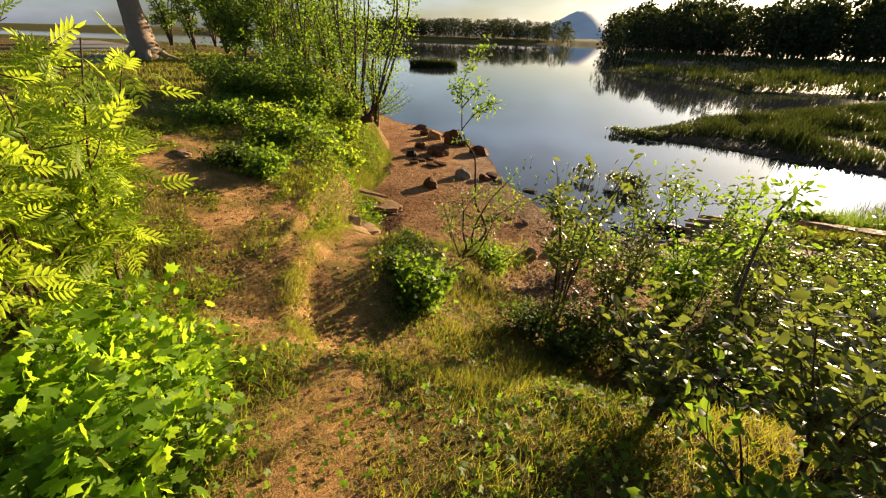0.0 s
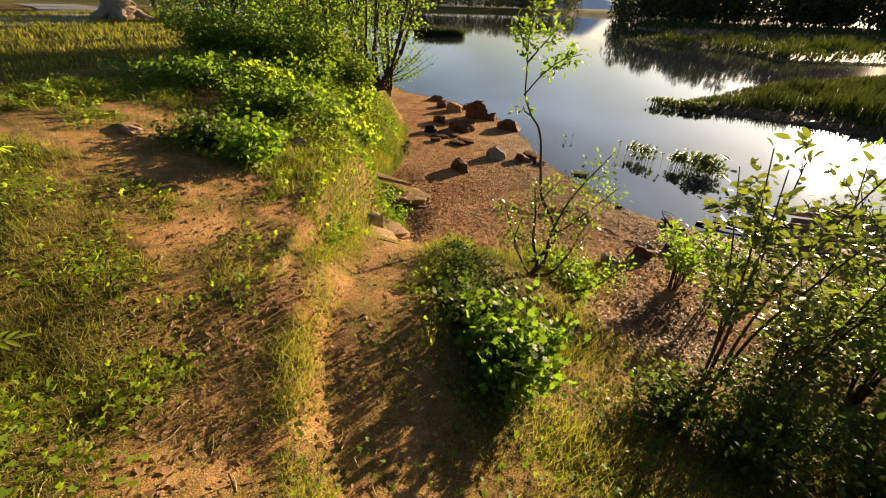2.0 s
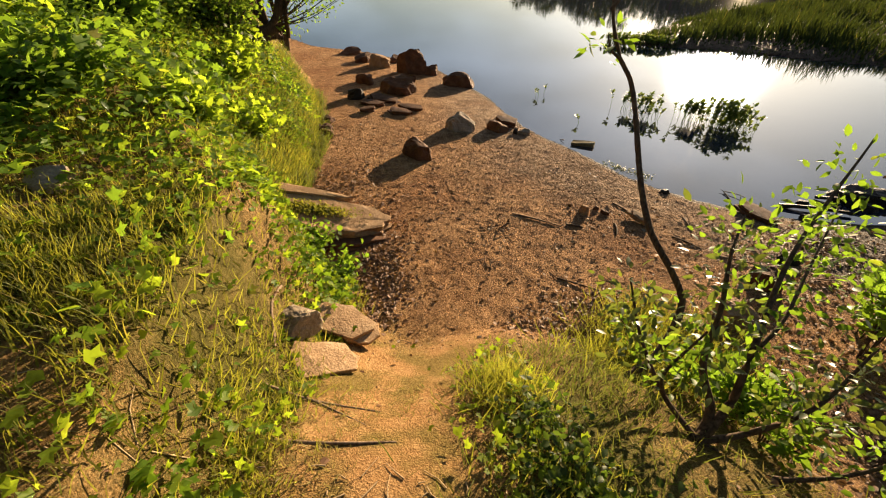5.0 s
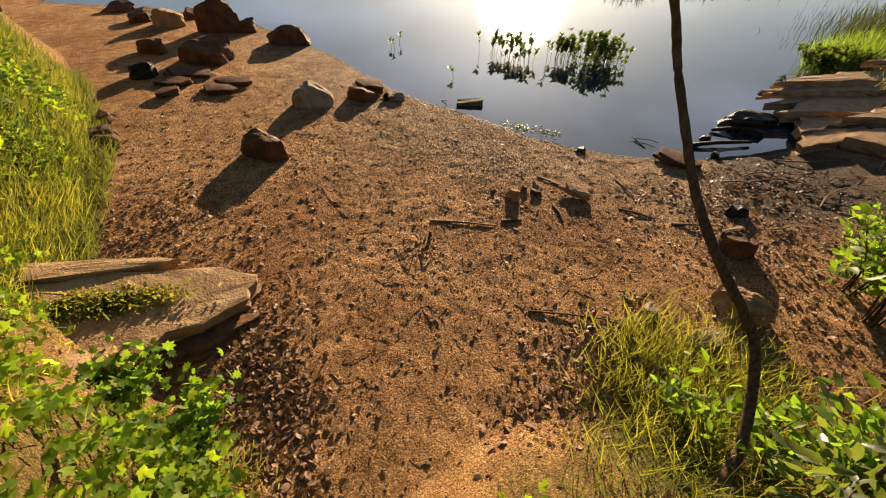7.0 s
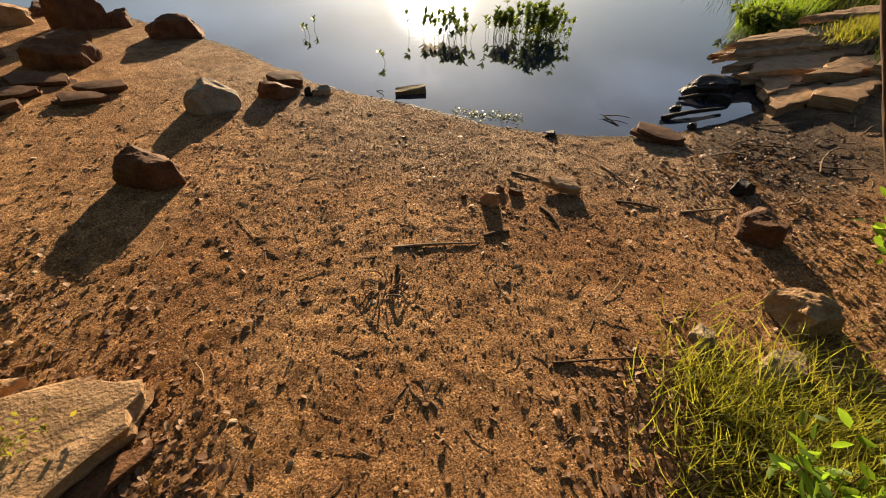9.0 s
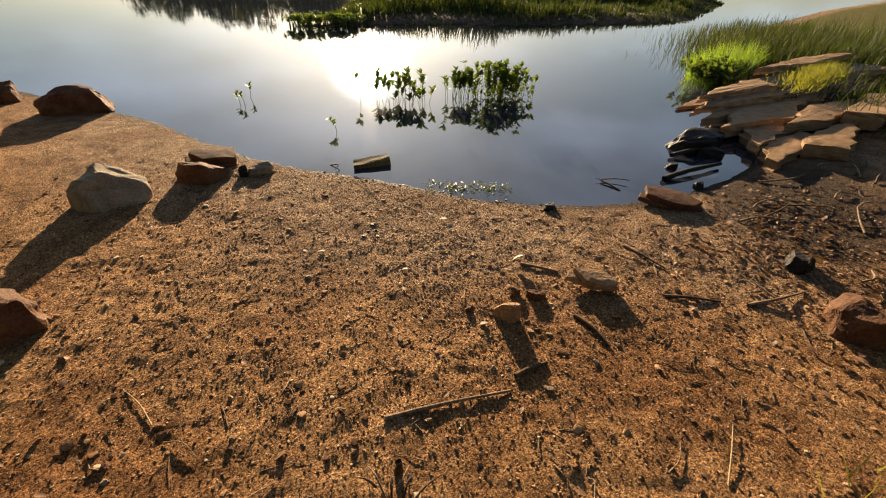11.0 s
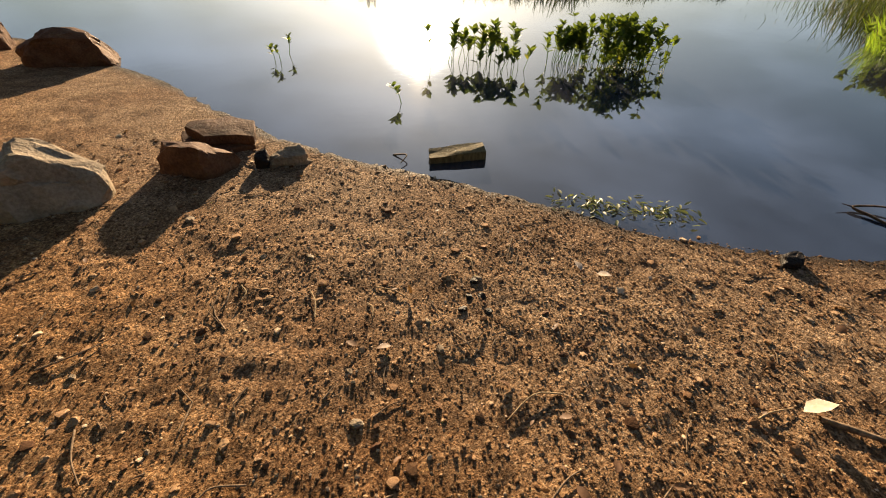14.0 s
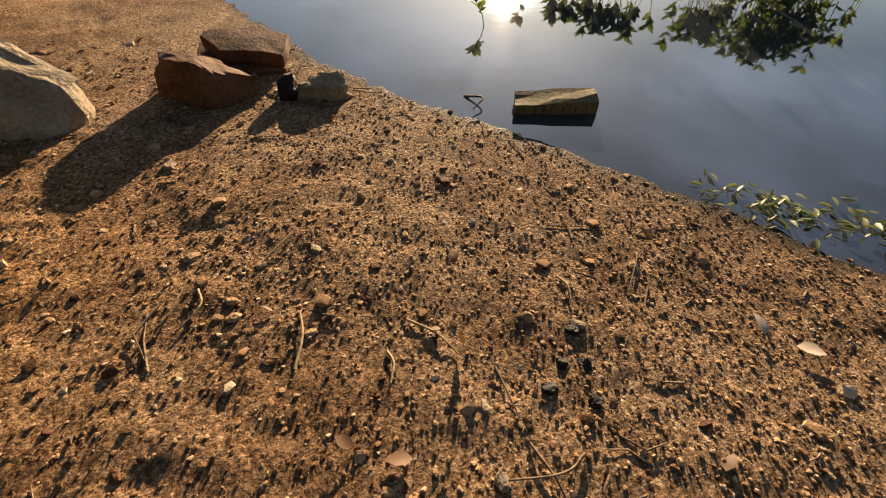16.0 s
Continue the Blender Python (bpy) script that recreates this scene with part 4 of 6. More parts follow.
    me = bpy.data.meshes.new("plank")
    bm.to_mesh(me)
    bm.free()
    me.materials.append(M_WOOD)
    ob = new("plank", me)
    ob.matrix_world = pose(2.30, 11.36, 0.02, 4, -3, -22)
    tagged(ob, "short mossy plank lying half sunk at the waterline", "plank")
    # single pale leaf
    v, f = strew(OVAL, [(2.02, 9.34, at_ground(2.02, 9.34) + 0.03)], [(0.3, -0.2, 0.25)], [(0.3, 0.4, 1)], 0.09, 1.3)
    solo("bleached_leaf", v, f, M_PAPER, "bleached curled leaf lying on the beach", "leaf")
    for i, (px, py, s) in enumerate([(0.96, 10.95, 26), (0.82, 10.93, 40), (0.98, 10.84, 30), (1.12, 10.84, 32), (0.9, 10.74, 30), (0.9, 10.69, 34), (1.58, 10.8, 24), (1.37, 10.82, 24), (1.53, 10.42, 34), (1.63, 10.36, 36),
                                     (1.05, 10.58, 26), (0.72, 11.58, 40), (0.77, 11.43, 50), (0.72, 11.13, 34), (1.38, 11.28, 30), (1.47, 11.22, 26), (0.32, 10.49, 36), (0.63, 10.2, 32), (0.94, 10.06, 36), (0.71, 9.53, 30),
                                     (1.04, 9.27, 34), (1.22, 9.32, 28), (1.6, 8.87, 40), (1.66, 8.79, 36), (2.18, 8.64, 44), (3.04, 8.4, 46)]):
        k = s / 1000
        stone("beach_chip", px, py, (k * 1.1, k * 0.85, k * 0.42), 37 * i, 500 + i, M_GREY if i % 3 == 0 else M_TAN, "small pale chip of stone lying on the beach", 0.35, cuts=5, detail=2, group="small chips on the beach")
    scatter = np.random.default_rng(83)
    for i in range(90):
        px, py = scatter.uniform(-0.3, 3.2), scatter.uniform(8.2, 11.6)
        if float(signed(LAND, SHORE, np.array([px]), np.array([py]))[0]) < 0.15:
            continue
        k = scatter.uniform(0.014, 0.034)
        stone("beach_chip", px, py, (k * scatter.uniform(0.9, 1.6), k * 0.85, k * 0.5), 57 * i, 700 + i, (M_TAN, M_STONE, M_GREY, M_STONE)[i % 4], "small chip of stone lying on the beach", 0.3, cuts=5, detail=2, group="small chips on the beach")
    for i in range(34):
        px, py, sa, ln = scatter.uniform(0.0, 3.0), scatter.uniform(8.0, 10.9), scatter.uniform(0, 6.28), scatter.uniform(0.06, 0.2)
        if float(signed(LAND, SHORE, np.array([px]), np.array([py]))[0]) < 0.25:
            continue
        qx, qy = px + ln * math.cos(sa), py + ln * math.sin(sa)
        stick("straw", lying([(px, py, 0), ((px + qx) / 2 + 0.02 * scatter.normal(), (py + qy) / 2 + 0.02 * scatter.normal(), 0.014), (qx, qy, 0.002)], 0.006), 0.0032, 0.0018, "thin dry straw lying on the beach", M_TWIG if i % 3 else M_STRAW)
    for lx, ly, ax, ay in ((2.03, 10.15, 0.2, 0.5), (2.07, 10.10, 0.4, -0.5)):
        v, f = strew(OVAL, [(lx, ly, at_ground(lx, ly) + 0.012)], [(ax, ay, 0.15)], [(0.3, -0.2, 1)], 0.06, 1.2)
        solo("bleached_leaf", v, f, M_PAPER, "pale folded dead leaf lying on the beach", "leaf")
    for i, (px, py) in enumerate([(1.47, 10.25), (1.53, 10.29), (1.58, 10.27), (1.61, 10.35), (1.54, 10.19)]):
        stone("peat_clod", px, py, (0.036, 0.028, 0.014), 50 * i, 540 + i, M_DARK, "dark clod of peat lying on the beach", 0.2, cuts=6, detail=2, group="peat clods on the beach")
    heap = thing("twig_heap", (0.5, 8.66, at_ground(0.5, 8.66)), "small tangle of dark twigs and roots on the beach", "twigs")
    for i in range(16):
        t = i * 2.4
        r0, r1 = 0.03 + 0.06 * rng.random(), 0.12 + 0.14 * rng.random()
        p = [(0.5 + r0 * math.cos(t), 8.66 + r0 * math.sin(t)), (0.5 + r1 * math.cos(t + 0.4), 8.66 + r1 * math.sin(t + 0.4))]
        line = [(p[0][0], p[0][1], at_ground(*p[0]) + 0.012), ((p[0][0] + p[1][0]) / 2, (p[0][1] + p[1][1]) / 2, at_ground(*p[0]) + 0.03 + 0.03 * rng.random()), (p[1][0], p[1][1], at_ground(*p[1]) + 0.006)]
        v, f = tube(curve_points(line, 3), 0.005, 0.002, 5, 0.2)
        part_mesh("twig", v, f, M_BARK if i % 3 else M_TWIG, heap)
    v, f = tube(curve_points([(0.62, 8.74, at_ground(0.62, 8.74) - 0.01), (0.625, 8.74, at_ground(0.62, 8.74) + 0.025), (0.63, 8.75, at_ground(0.62, 8.74) + 0.05)], 3), 0.018, 0.012, 7, 0.2)
    part_mesh("root_stub", v, f, M_BARK, heap)
    for i, (ax, ay, bx, by) in enumerate([(1.26, 10.53, 1.33, 10.40), (1.0, 10.5, 1.04, 10.64), (1.68, 10.51, 1.65, 10.41), (1.19, 10.47, 1.17, 10.39), (1.54, 10.56, 1.58, 10.6), (-0.58, 9.68, -0.51, 9.8), (-0.01, 9.55, -0.06, 9.83), (0.08, 9.02, 0.26, 9.0),
                                          (1.5, 7.88, 1.8, 7.95), (2.66, 9.02, 2.71, 8.78), (-0.52, 8.72, -0.51, 8.57), (2.84, 8.69, 3.0, 8.42), (0.3, 8.51, 0.36, 8.3)]):
        stick("straw", lying([(ax, ay, 0), ((ax + bx) / 2 + 0.012, (ay + by) / 2, 0.012), (bx, by, 0.002)], 0.006), 0.0035, 0.002, "thin pale straw lying on the beach", M_STRAW)
    # loose grit and pebbles
    n = 15000
    x, y = rng.uniform(-1.9, 4.2, n), rng.uniform(6.6, 12.8, n)
    keep = (signed(LAND, SHORE, x, y) > 0.0) & (signed(HIGH, TOE, x, y) < 0.2)
    x, y = x[keep], y[keep]
    base_v, base_f = rock_shape((1, 1, 0.5), 3, 8, 1, rough=0.14)
    chunks = []
    size = 0.005 + 0.010 * rng.random(len(x)) ** 2 + 0.03 * rng.random(len(x)) ** 16
    z = surface(x, y) - size * 0.2
    a = rng.uniform(0, 6.28, len(x))
    c, s = np.cos(a), np.sin(a)
    st = rng.uniform(0.7, 1.5, len(x))
    v = np.stack([(base_v[None, :, 0] * c[:, None] * st[:, None] - base_v[None, :, 1] * s[:, None]) * size[:, None] + x[:, None],
                  (base_v[None, :, 0] * s[:, None] * st[:, None] + base_v[None, :, 1] * c[:, None]) * size[:, None] + y[:, None],
                  base_v[None, :, 2] * size[:, None] + z[:, None]], -1)
    f = base_f[None] + (np.arange(len(x)) * len(base_v))[:, None, None]
    solo("beach_pebbles", v.reshape(-1, 3), f.reshape(-1, 3), M_GRIT, "loose brown pebbles and grit on the beach", "pebbles", "stuff", smooth_faces=False)
    # crumbs of soil
    n = 62000
    x, y = rng.normal(1.5, 1.1, n), rng.normal(9.9, 1.25, n)
    keep = (signed(LAND, SHORE, x, y) > 0.02) & (signed(HIGH, TOE, x, y) < 0.0) & (rng.random(n) < 0.65 + 0.35 * vnoise(x, y, 0.3, 63))
    x, y = x[keep], y[keep]
    size = 0.0032 + 0.008 * rng.random(len(x)) ** 3
    a = rng.uniform(0, 6.28, len(x))
    c, s = np.cos(a) * size, np.sin(a) * size
    z = surface(x, y) - size * 0.3
    ball, sides = rock_shape((1, 1.25, 0.7), 4, 8, 1, rough=0.16)
    v = np.stack([ball[None, :, 0] * c[:, None] - ball[None, :, 1] * s[:, None] + x[:, None], ball[None, :, 0] * s[:, None] + ball[None, :, 1] * c[:, None] + y[:, None], ball[None, :, 2] * size[:, None] + z[:, None]], -1)
    f = sides[None] + (np.arange(len(x)) * len(ball))[:, None, None]
    solo("soil_crumbs", v.reshape(-1, 3), f.reshape(-1, 3), M_CRUMB, "small brown crumbs of soil on the beach", "soil", "stuff", smooth_faces=False)
    # twigs too many to count
    chunks = []
    for i in range(1500):
        for _ in range(20):
            x, y = rng.uniform(-1.6, 6.2), rng.uniform(5.0, 12.5)
            dd = float(signed(LAND, SHORE, np.array([x]), np.array([y]))[0])
            ee = float(signed(HIGH, TOE, np.array([x]), np.array([y]))[0])
            if dd > 0.1 and ee < 0.1 + 0.8 * (x > 1.8) and rng.random() < 0.35 + 0.65 * (x > 1.6 or y < 8.6) * (1 - 0.5 * (x < 3.0)):
                break
        a, ln = rng.uniform(0, 6.28), 0.025 + 0.16 * rng.random() ** 2.4
        b = a + rng.normal() * 0.5
        p0 = np.array([x, y, 0])
        p1 = p0 + ln * 0.5 * np.array([math.cos(a), math.sin(a), 0])
        p2 = p1 + ln * 0.5 * np.array([math.cos(b), math.sin(b), 0])
        pts = np.stack([p0, p1, p2])
        pts[:, 2] = surface(pts[:, 0], pts[:, 1]) + 0.003 + np.array([0, 0.006 * rng.random(), 0.003 * rng.random()])
        chunks.append(tube(pts, 0.0022 + 0.002 * rng.random(), 0.0012, 4))
    v, f = join(chunks)
    solo("twig_litter", v, f, M_TWIG, "broken dry twigs scattered over the beach", "twigs", "stuff")
    chunks = []
    for i in range(620):
        x, y = rng.normal(-0.9, 0.9), rng.uniform(1.6, 5.6)
        a, ln = rng.uniform(0, 6.28), 0.03 + 0.15 * rng.random() ** 2
        pts = np.array([(x, y, 0), (x + 0.5 * ln * math.cos(a), y + 0.5 * ln * math.sin(a), 0), (x + ln * math.cos(a + 0.3 * rng.normal()), y + ln * math.sin(a), 0)])
        pts[:, 2] = surface(pts[:, 0], pts[:, 1]) + 0.004 + np.array([0, 0.008 * rng.random(), 0.003])
        chunks.append(tube(pts, 0.0024 + 0.0024 * rng.random(), 0.0014, 4))
    v, f = join(chunks)
    solo("path_twigs", v, f, M_STRAW, "dry straws and twigs on the trodden terrace", "twigs", "stuff")
    # dead leaves
    xs, ys = [], []
    for (cx, cy, sx, sy, k) in [(-0.82, 7.95, 0.15, 0.30, 1000), (-0.72, 7.5, 0.13, 0.3, 500), (-1.45, 9.5, 0.35, 0.7, 1100), (-0.9, 9.0, 0.4, 0.5, 260), (2.6, 5.4, 0.5, 0.7, 2800), (3.2, 6.9, 0.6, 0.6, 800), (1.25, 7.3, 0.25, 0.2, 420), (0.85, 7.05, 0.25, 0.15, 300),
                                (1.0, 9.5, 1.1, 1.6, 230), (4.0, 8.25, 0.6, 0.3, 900), (3.3, 7.7, 0.5, 0.3, 400), (-0.9, 3.4, 0.5, 0.5, 900), (-1.5, 4.3, 0.6, 0.5, 500), (-0.3, 2.6, 0.5, 0.4, 420), (0.6, 2.0, 0.6, 0.5, 260), (-1.9, 6.2, 0.6, 0.8, 300), (3.4, 8.3, 0.5, 0.4, 160), (0.4, 3.2, 0.8, 0.6, 160)]:
        xs.append(rng.normal(cx, sx, k))
        ys.append(rng.normal(cy, sy, k))
    x, y = np.concatenate(xs), np.concatenate(ys)
    keep = signed(LAND, SHORE, x, y) > 0.05
    x, y = x[keep], y[keep]
    n = len(x)
    p = np.stack([x, y, surface(x, y) + 0.005 + 0.008 * rng.random(n)], 1)
    v, f = strew(OVAL, p, random_dirs(n, 0.02, 0.15), random_dirs(n, 1.5, 0.8), rng.uniform(0.018, 0.055, n), rng.uniform(0.6, 1.3, n))
    solo("leaf_litter", v, f, M_DEAD, "dry curled brown leaves lying in drifts", "leaves", "stuff")


def grain_material(name, *stops):
    """Loose grains, each of its own shade."""
    def build(nt):
        rnd = nt.nodes.new("ShaderNodeNewGeometry").outputs["Random Per Island"]
        fine = noise_tex(nt, 220, 3)
        c = ramp_of(nt, rnd, *stops)
        c = mix_of(nt, 0.5, c, mix_of(nt, 1.0, c, ramp_of(nt, fine, (0.3, (0.5, 0.5, 0.5)), (0.7, (1.4, 1.4, 1.35))), "MULTIPLY"))
        return principled(nt, c, 0.88, fine, 0.5, 0.004, Specular_IOR_Level=0.12)
    return material(name, build)


M_GRIT = grain_material("grit", (0.0, (0.07, 0.032, 0.015)), (0.45, (0.20, 0.11, 0.055)), (0.85, (0.34, 0.21, 0.115)), (1.0, (0.58, 0.45, 0.31)))
M_CRUMB = grain_material("soil_crumb", (0.0, (0.06, 0.03, 0.014)), (0.4, (0.20, 0.112, 0.054)), (0.85, (0.35, 0.225, 0.122)), (1.0, (0.52, 0.38, 0.24)))
build_litter()


# ---- plants ----
def shrub(name, x, y, tall, wide, stems, leaves, pattern, leaf_size, leaf_mat, label, category="shrub", seed=1, lean=(0, 0), bark=None, z=None, low=0.25, radius=0.014, width=1.0, twigs=5, whorl=False, droop=0.0):
    """A shrub: curved stems from one foot, side twigs, and leaves along the twigs."""
    r = np.random.default_rng(seed)
    z0 = at_ground(x, y) - 0.03 if z is None else z
    root = thing(name, (x, y, z0), label, category)
    tips, dirs, sprays = [], [], []
    for s in range(stems):
        a = 2 * math.pi * (s + r.uniform(-0.3, 0.3)) / stems
        h = tall * r.uniform(0.65, 1.0)
        out = wide * r.uniform(0.45, 1.0)
        pts = [(x + 0.04 * math.cos(a), y + 0.04 * math.sin(a), z0)]
        for k in (0.3, 0.6, 1.0):
            pts.append((x + lean[0] * k * h + out * k ** 1.3 * math.cos(a) + 0.05 * wide * r.normal(), y + lean[1] * k * h + out * k ** 1.3 * math.sin(a) + 0.05 * wide * r.normal(), z0 + h * k ** 0.85))
        line = curve_points(pts, 5)
        v, f = tube(line, radius * r.uniform(0.8, 1.2), radius * 0.25, 6, 0.1)
        part_mesh("stem", v, f, bark or M_BARK, root)
        n = len(line)
        chunks = []
        for t in range(twigs):
            k = r.uniform(low, 1.0)
            p = line[min(int(k * (n - 1)), n - 2)]
            d = r.normal(size=3) * np.array([1, 1, 0.5]) + np.array([0, 0, 0.5 - droop])
            d /= np.linalg.norm(d)
            ln = wide * r.uniform(0.25, 0.55)
            tw = curve_points([p, p + d * ln * 0.5 + r.normal(size=3) * 0.03, p + d * ln + np.array([0, 0, 0.05 - droop * ln * 0.5])], 4)
            chunks.append(tube(tw, radius * 0.32, radius * 0.12, 4))
            for i in range(2, len(tw)):
                tips.append(tw[i])
                dirs.append(tw[i] - tw[i - 2])
        for i in range(int(low * n) + 1, n):
            tips.append(line[i])
            dirs.append(line[i] - line[i - 1])
        sprays.extend(chunks)
    if sprays:
        v, f = join(sprays)
        part_mesh("twig_spray", v, f, bark or M_BARK, root, kind="stuff")
    tips, dirs = np.array(tips), np.array(dirs)
    dirs /= np.linalg.norm(dirs, axis=1)[:, None] + 1e-9
    pick = r.integers(0, len(tips), leaves)
    p = tips[pick] + r.normal(size=(leaves, 3)) * 0.035 * (1 + wide)
    along = dirs[pick] * (0.7 if whorl else 0.4) + r.normal(size=(leaves, 3)) * np.array([0.8, 0.8, 0.35]) - np.array([0, 0, 0.1 + droop])
    v, f = strew(pattern, p, along, r.normal(size=(leaves, 3)) * 1.1 + np.array([0.1, 0.1, 0.75]), leaf_size * r.uniform(0.55, 1.15, leaves), width)
    part_mesh("foliage", v, f, leaf_mat, root, kind="stuff")
    return root


def leafy_branch(parent, points, r0, r1, leaves, size, mat, pattern=LANCE, start=0.4, spread=0.08, bark=None, name="branch", width=1.0):
    line = curve_points(points, 6)
    v, f = tube(line, r0, r1, 7, 0.08)
    part_mesh(name, v, f, bark or M_BARK, parent)
    if leaves:
        k = start + (1 - start) * rng.random(leaves) ** 0.8
        i = np.clip((k * (len(line) - 1)).astype(int), 0, len(line) - 1)
        p = line[i] + rng.normal(size=(leaves, 3)) * spread
        away = p - line[i]
        v, f = strew(pattern, p, away * 6 + rng.normal(size=(leaves, 3)) * np.array([0.5, 0.5, 0.3]), random_dirs(leaves, 0.9), size * rng.uniform(0.6, 1.15, leaves), width)
        part_mesh("foliage", v, f, mat, parent, kind="stuff")


def build_shrubs():
    # slim sapling above the beach
    g = at_ground(1.0, 6.4)
    sap = thing("sapling", (1.0, 6.4, g - 0.03), "slim bent sapling with a sparse leafy top", "tree")
    v, f = tube(curve_points([(1.0, 6.4, g - 0.03), (1.25, 6.52, 0.50), (1.45, 6.74, 0.72), (1.38, 6.86, 0.92), (1.21, 6.98, 1.17), (1.16, 7.18, 1.40), (1.13, 7.32, 1.62), (1.10, 7.44, 1.83), (1.04, 7.48, 2.0), (0.93, 7.47, 2.14)], 6), 0.027, 0.014, 8, 0.08)
    part_mesh("trunk", v, f, M_BARK, sap)
    for pts, nl in (([(0.93, 7.47, 2.14), (0.82, 7.46, 2.4), (0.80, 7.45, 2.75), (0.78, 7.45, 3.1), (0.86, 7.46, 3.4), (1.05, 7.48, 3.7), (1.25, 7.48, 3.9)], 190), ([(0.80, 7.45, 2.4), (1.0, 7.45, 2.66), (1.22, 7.45, 2.84), (1.45, 7.45, 2.92)], 120),
                    ([(0.80, 7.45, 2.8), (1.0, 7.5, 3.05), (1.12, 7.5, 3.2)], 80), ([(0.79, 7.45, 2.9), (0.68, 7.4, 3.1), (0.62, 7.4, 3.2)], 60), ([(0.93, 7.47, 2.14), (0.84, 7.42, 2.2), (0.80, 7.4, 2.28)], 24)):
        leafy_branch(sap, pts, 0.012, 0.004, nl, 0.095, M_BRIGHT, LANCE, 0.35, 0.055, width=1.5)
    # many-stemmed willow shrub under the sapling
    g = at_ground(1.12, 5.85)
    wil = thing("willow_shrub", (1.12, 5.85, g - 0.03), "many-stemmed dark willow shrub with sparse leaves", "shrub")
    for pts, r0, nl in (([(1.12, 5.85, g - 0.03), (1.2, 5.95, 0.75), (1.12, 6.05, 1.0), (1.1, 6.1, 1.35), (1.05, 6.15, 1.65)], 0.03, 230),
                        ([(1.12, 5.85, g), (1.28, 5.95, 0.8), (1.3, 6.02, 1.1), (1.5, 6.3, 1.5), (1.9, 6.62, 1.95)], 0.028, 300),
                        ([(1.15, 5.85, g), (1.35, 5.85, 0.7), (1.5, 5.8, 1.0), (1.62, 5.85, 1.35)], 0.022, 260),
                        ([(1.12, 5.85, g), (1.0, 6.05, 0.75), (0.85, 6.2, 1.05), (0.72, 6.25, 1.4)], 0.018, 200),
                        ([(1.12, 5.85, g), (1.45, 5.7, 0.55), (1.85, 5.65, 0.75), (2.15, 5.75, 1.05)], 0.018, 210),
                        ([(1.3, 6.02, 1.1), (1.5, 6.15, 1.2), (1.75, 6.4, 1.32), (2.1, 6.75, 1.5)], 0.012, 180),
                        ([(1.0, 6.05, 0.75), (0.9, 6.0, 1.0), (0.95, 5.95, 1.35)], 0.012, 90),
                        ([(1.1, 6.1, 1.35), (1.2, 6.3, 1.5), (1.35, 6.5, 1.6)], 0.010, 90)):
        leafy_branch(wil, pts, r0, 0.005, int(nl * 0.85), 0.06, M_GLOSS if nl % 3 else M_BRIGHT, LANCE, 0.5, 0.085, width=1.7)
    shrub("currant_bush", 0.95, 3.9, 0.5, 0.46, 14, 2500, LOBED, 0.062, M_BRIGHT, "low bright green currant bush beside the path", seed=5, low=0.15, twigs=7)
    shrub("currant_bush", 0.55, 4.3, 0.27, 0.36, 9, 1000, LOBED, 0.055, M_HERB_SHADE, "small dark green bush on the path edge", seed=6, low=0.15, twigs=6)
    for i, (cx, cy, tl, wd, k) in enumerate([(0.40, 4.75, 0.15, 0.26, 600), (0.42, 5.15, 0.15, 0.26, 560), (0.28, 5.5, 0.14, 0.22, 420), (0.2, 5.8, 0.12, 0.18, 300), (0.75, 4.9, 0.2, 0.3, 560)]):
        shrub("path_edge_herb", cx, cy, tl, wd, 9, k, OVAL, 0.042, M_HERB_SHADE, "dark green herb clump on the path edge", "plant", seed=440 + i, low=0.1, twigs=6, radius=0.005)
    shrub("bay_willow", 2.62, 4.45, 2.5, 0.55, 6, 820, LANCE, 0.10, M_GLOSS, "slender willow with whorled leaves on upright stems", seed=7, low=0.35, width=1.5, whorl=True, twigs=6)
    shrub("bay_willow", 3.35, 4.75, 2.3, 0.8, 8, 1900, LANCE, 0.09, M_GLOSS, "dense leafy willow on the lower bank", seed=8, low=0.15, width=1.5, twigs=9)
    shrub("bay_willow", 4.25, 5.0, 2.45, 0.9, 9, 2600, LANCE, 0.09, M_BRIGHT, "leafy willow rising against the water", seed=9, low=0.2, width=1.5, twigs=8)
    shrub("bay_willow", 5.2, 5.2, 2.1, 0.95, 10, 2800, LANCE, 0.09, M_GLOSS, "leafy willow rising against the water", seed=10, low=0.15, width=1.5, twigs=8)
    shrub("low_bush", 2.65, 3.85, 0.5, 0.55, 9, 1500, OVAL, 0.055, M_HERB_SHADE, "low dark bush in shade below the grass", seed=11, low=0.1, twigs=8)
    shrub("low_bush", 3.6, 3.75, 0.65, 0.75, 9, 1800, OVAL, 0.055, M_HERB_SHADE, "low dark bush in shade below the grass", seed=12, low=0.1, twigs=8)
    shrub("low_bush", 4.7, 4.0, 0.85, 0.9, 9, 1800, OVAL, 0.065, M_LEAF, "low green bush on the bank", seed=13, low=0.1, twigs=8)
    shrub("glossy_bush", 2.98, 1.90, 0.95, 0.5, 7, 520, OVAL, 0.085, M_GLOSS, "open bush with small shiny leaves", seed=14, low=0.2, twigs=8, radius=0.011)
    shrub("glossy_bush", 3.65, 1.55, 1.15, 0.6, 8, 680, OVAL, 0.09, M_GLOSS, "open bush with small shiny leaves", seed=15, low=0.2, twigs=8, radius=0.012)
    shrub("glossy_bush", 4.5, 2.2, 1.2, 0.7, 8, 850, OVAL, 0.09, M_GLOSS, "open bush with small shiny leaves", seed=16, low=0.15, twigs=8, radius=0.012)
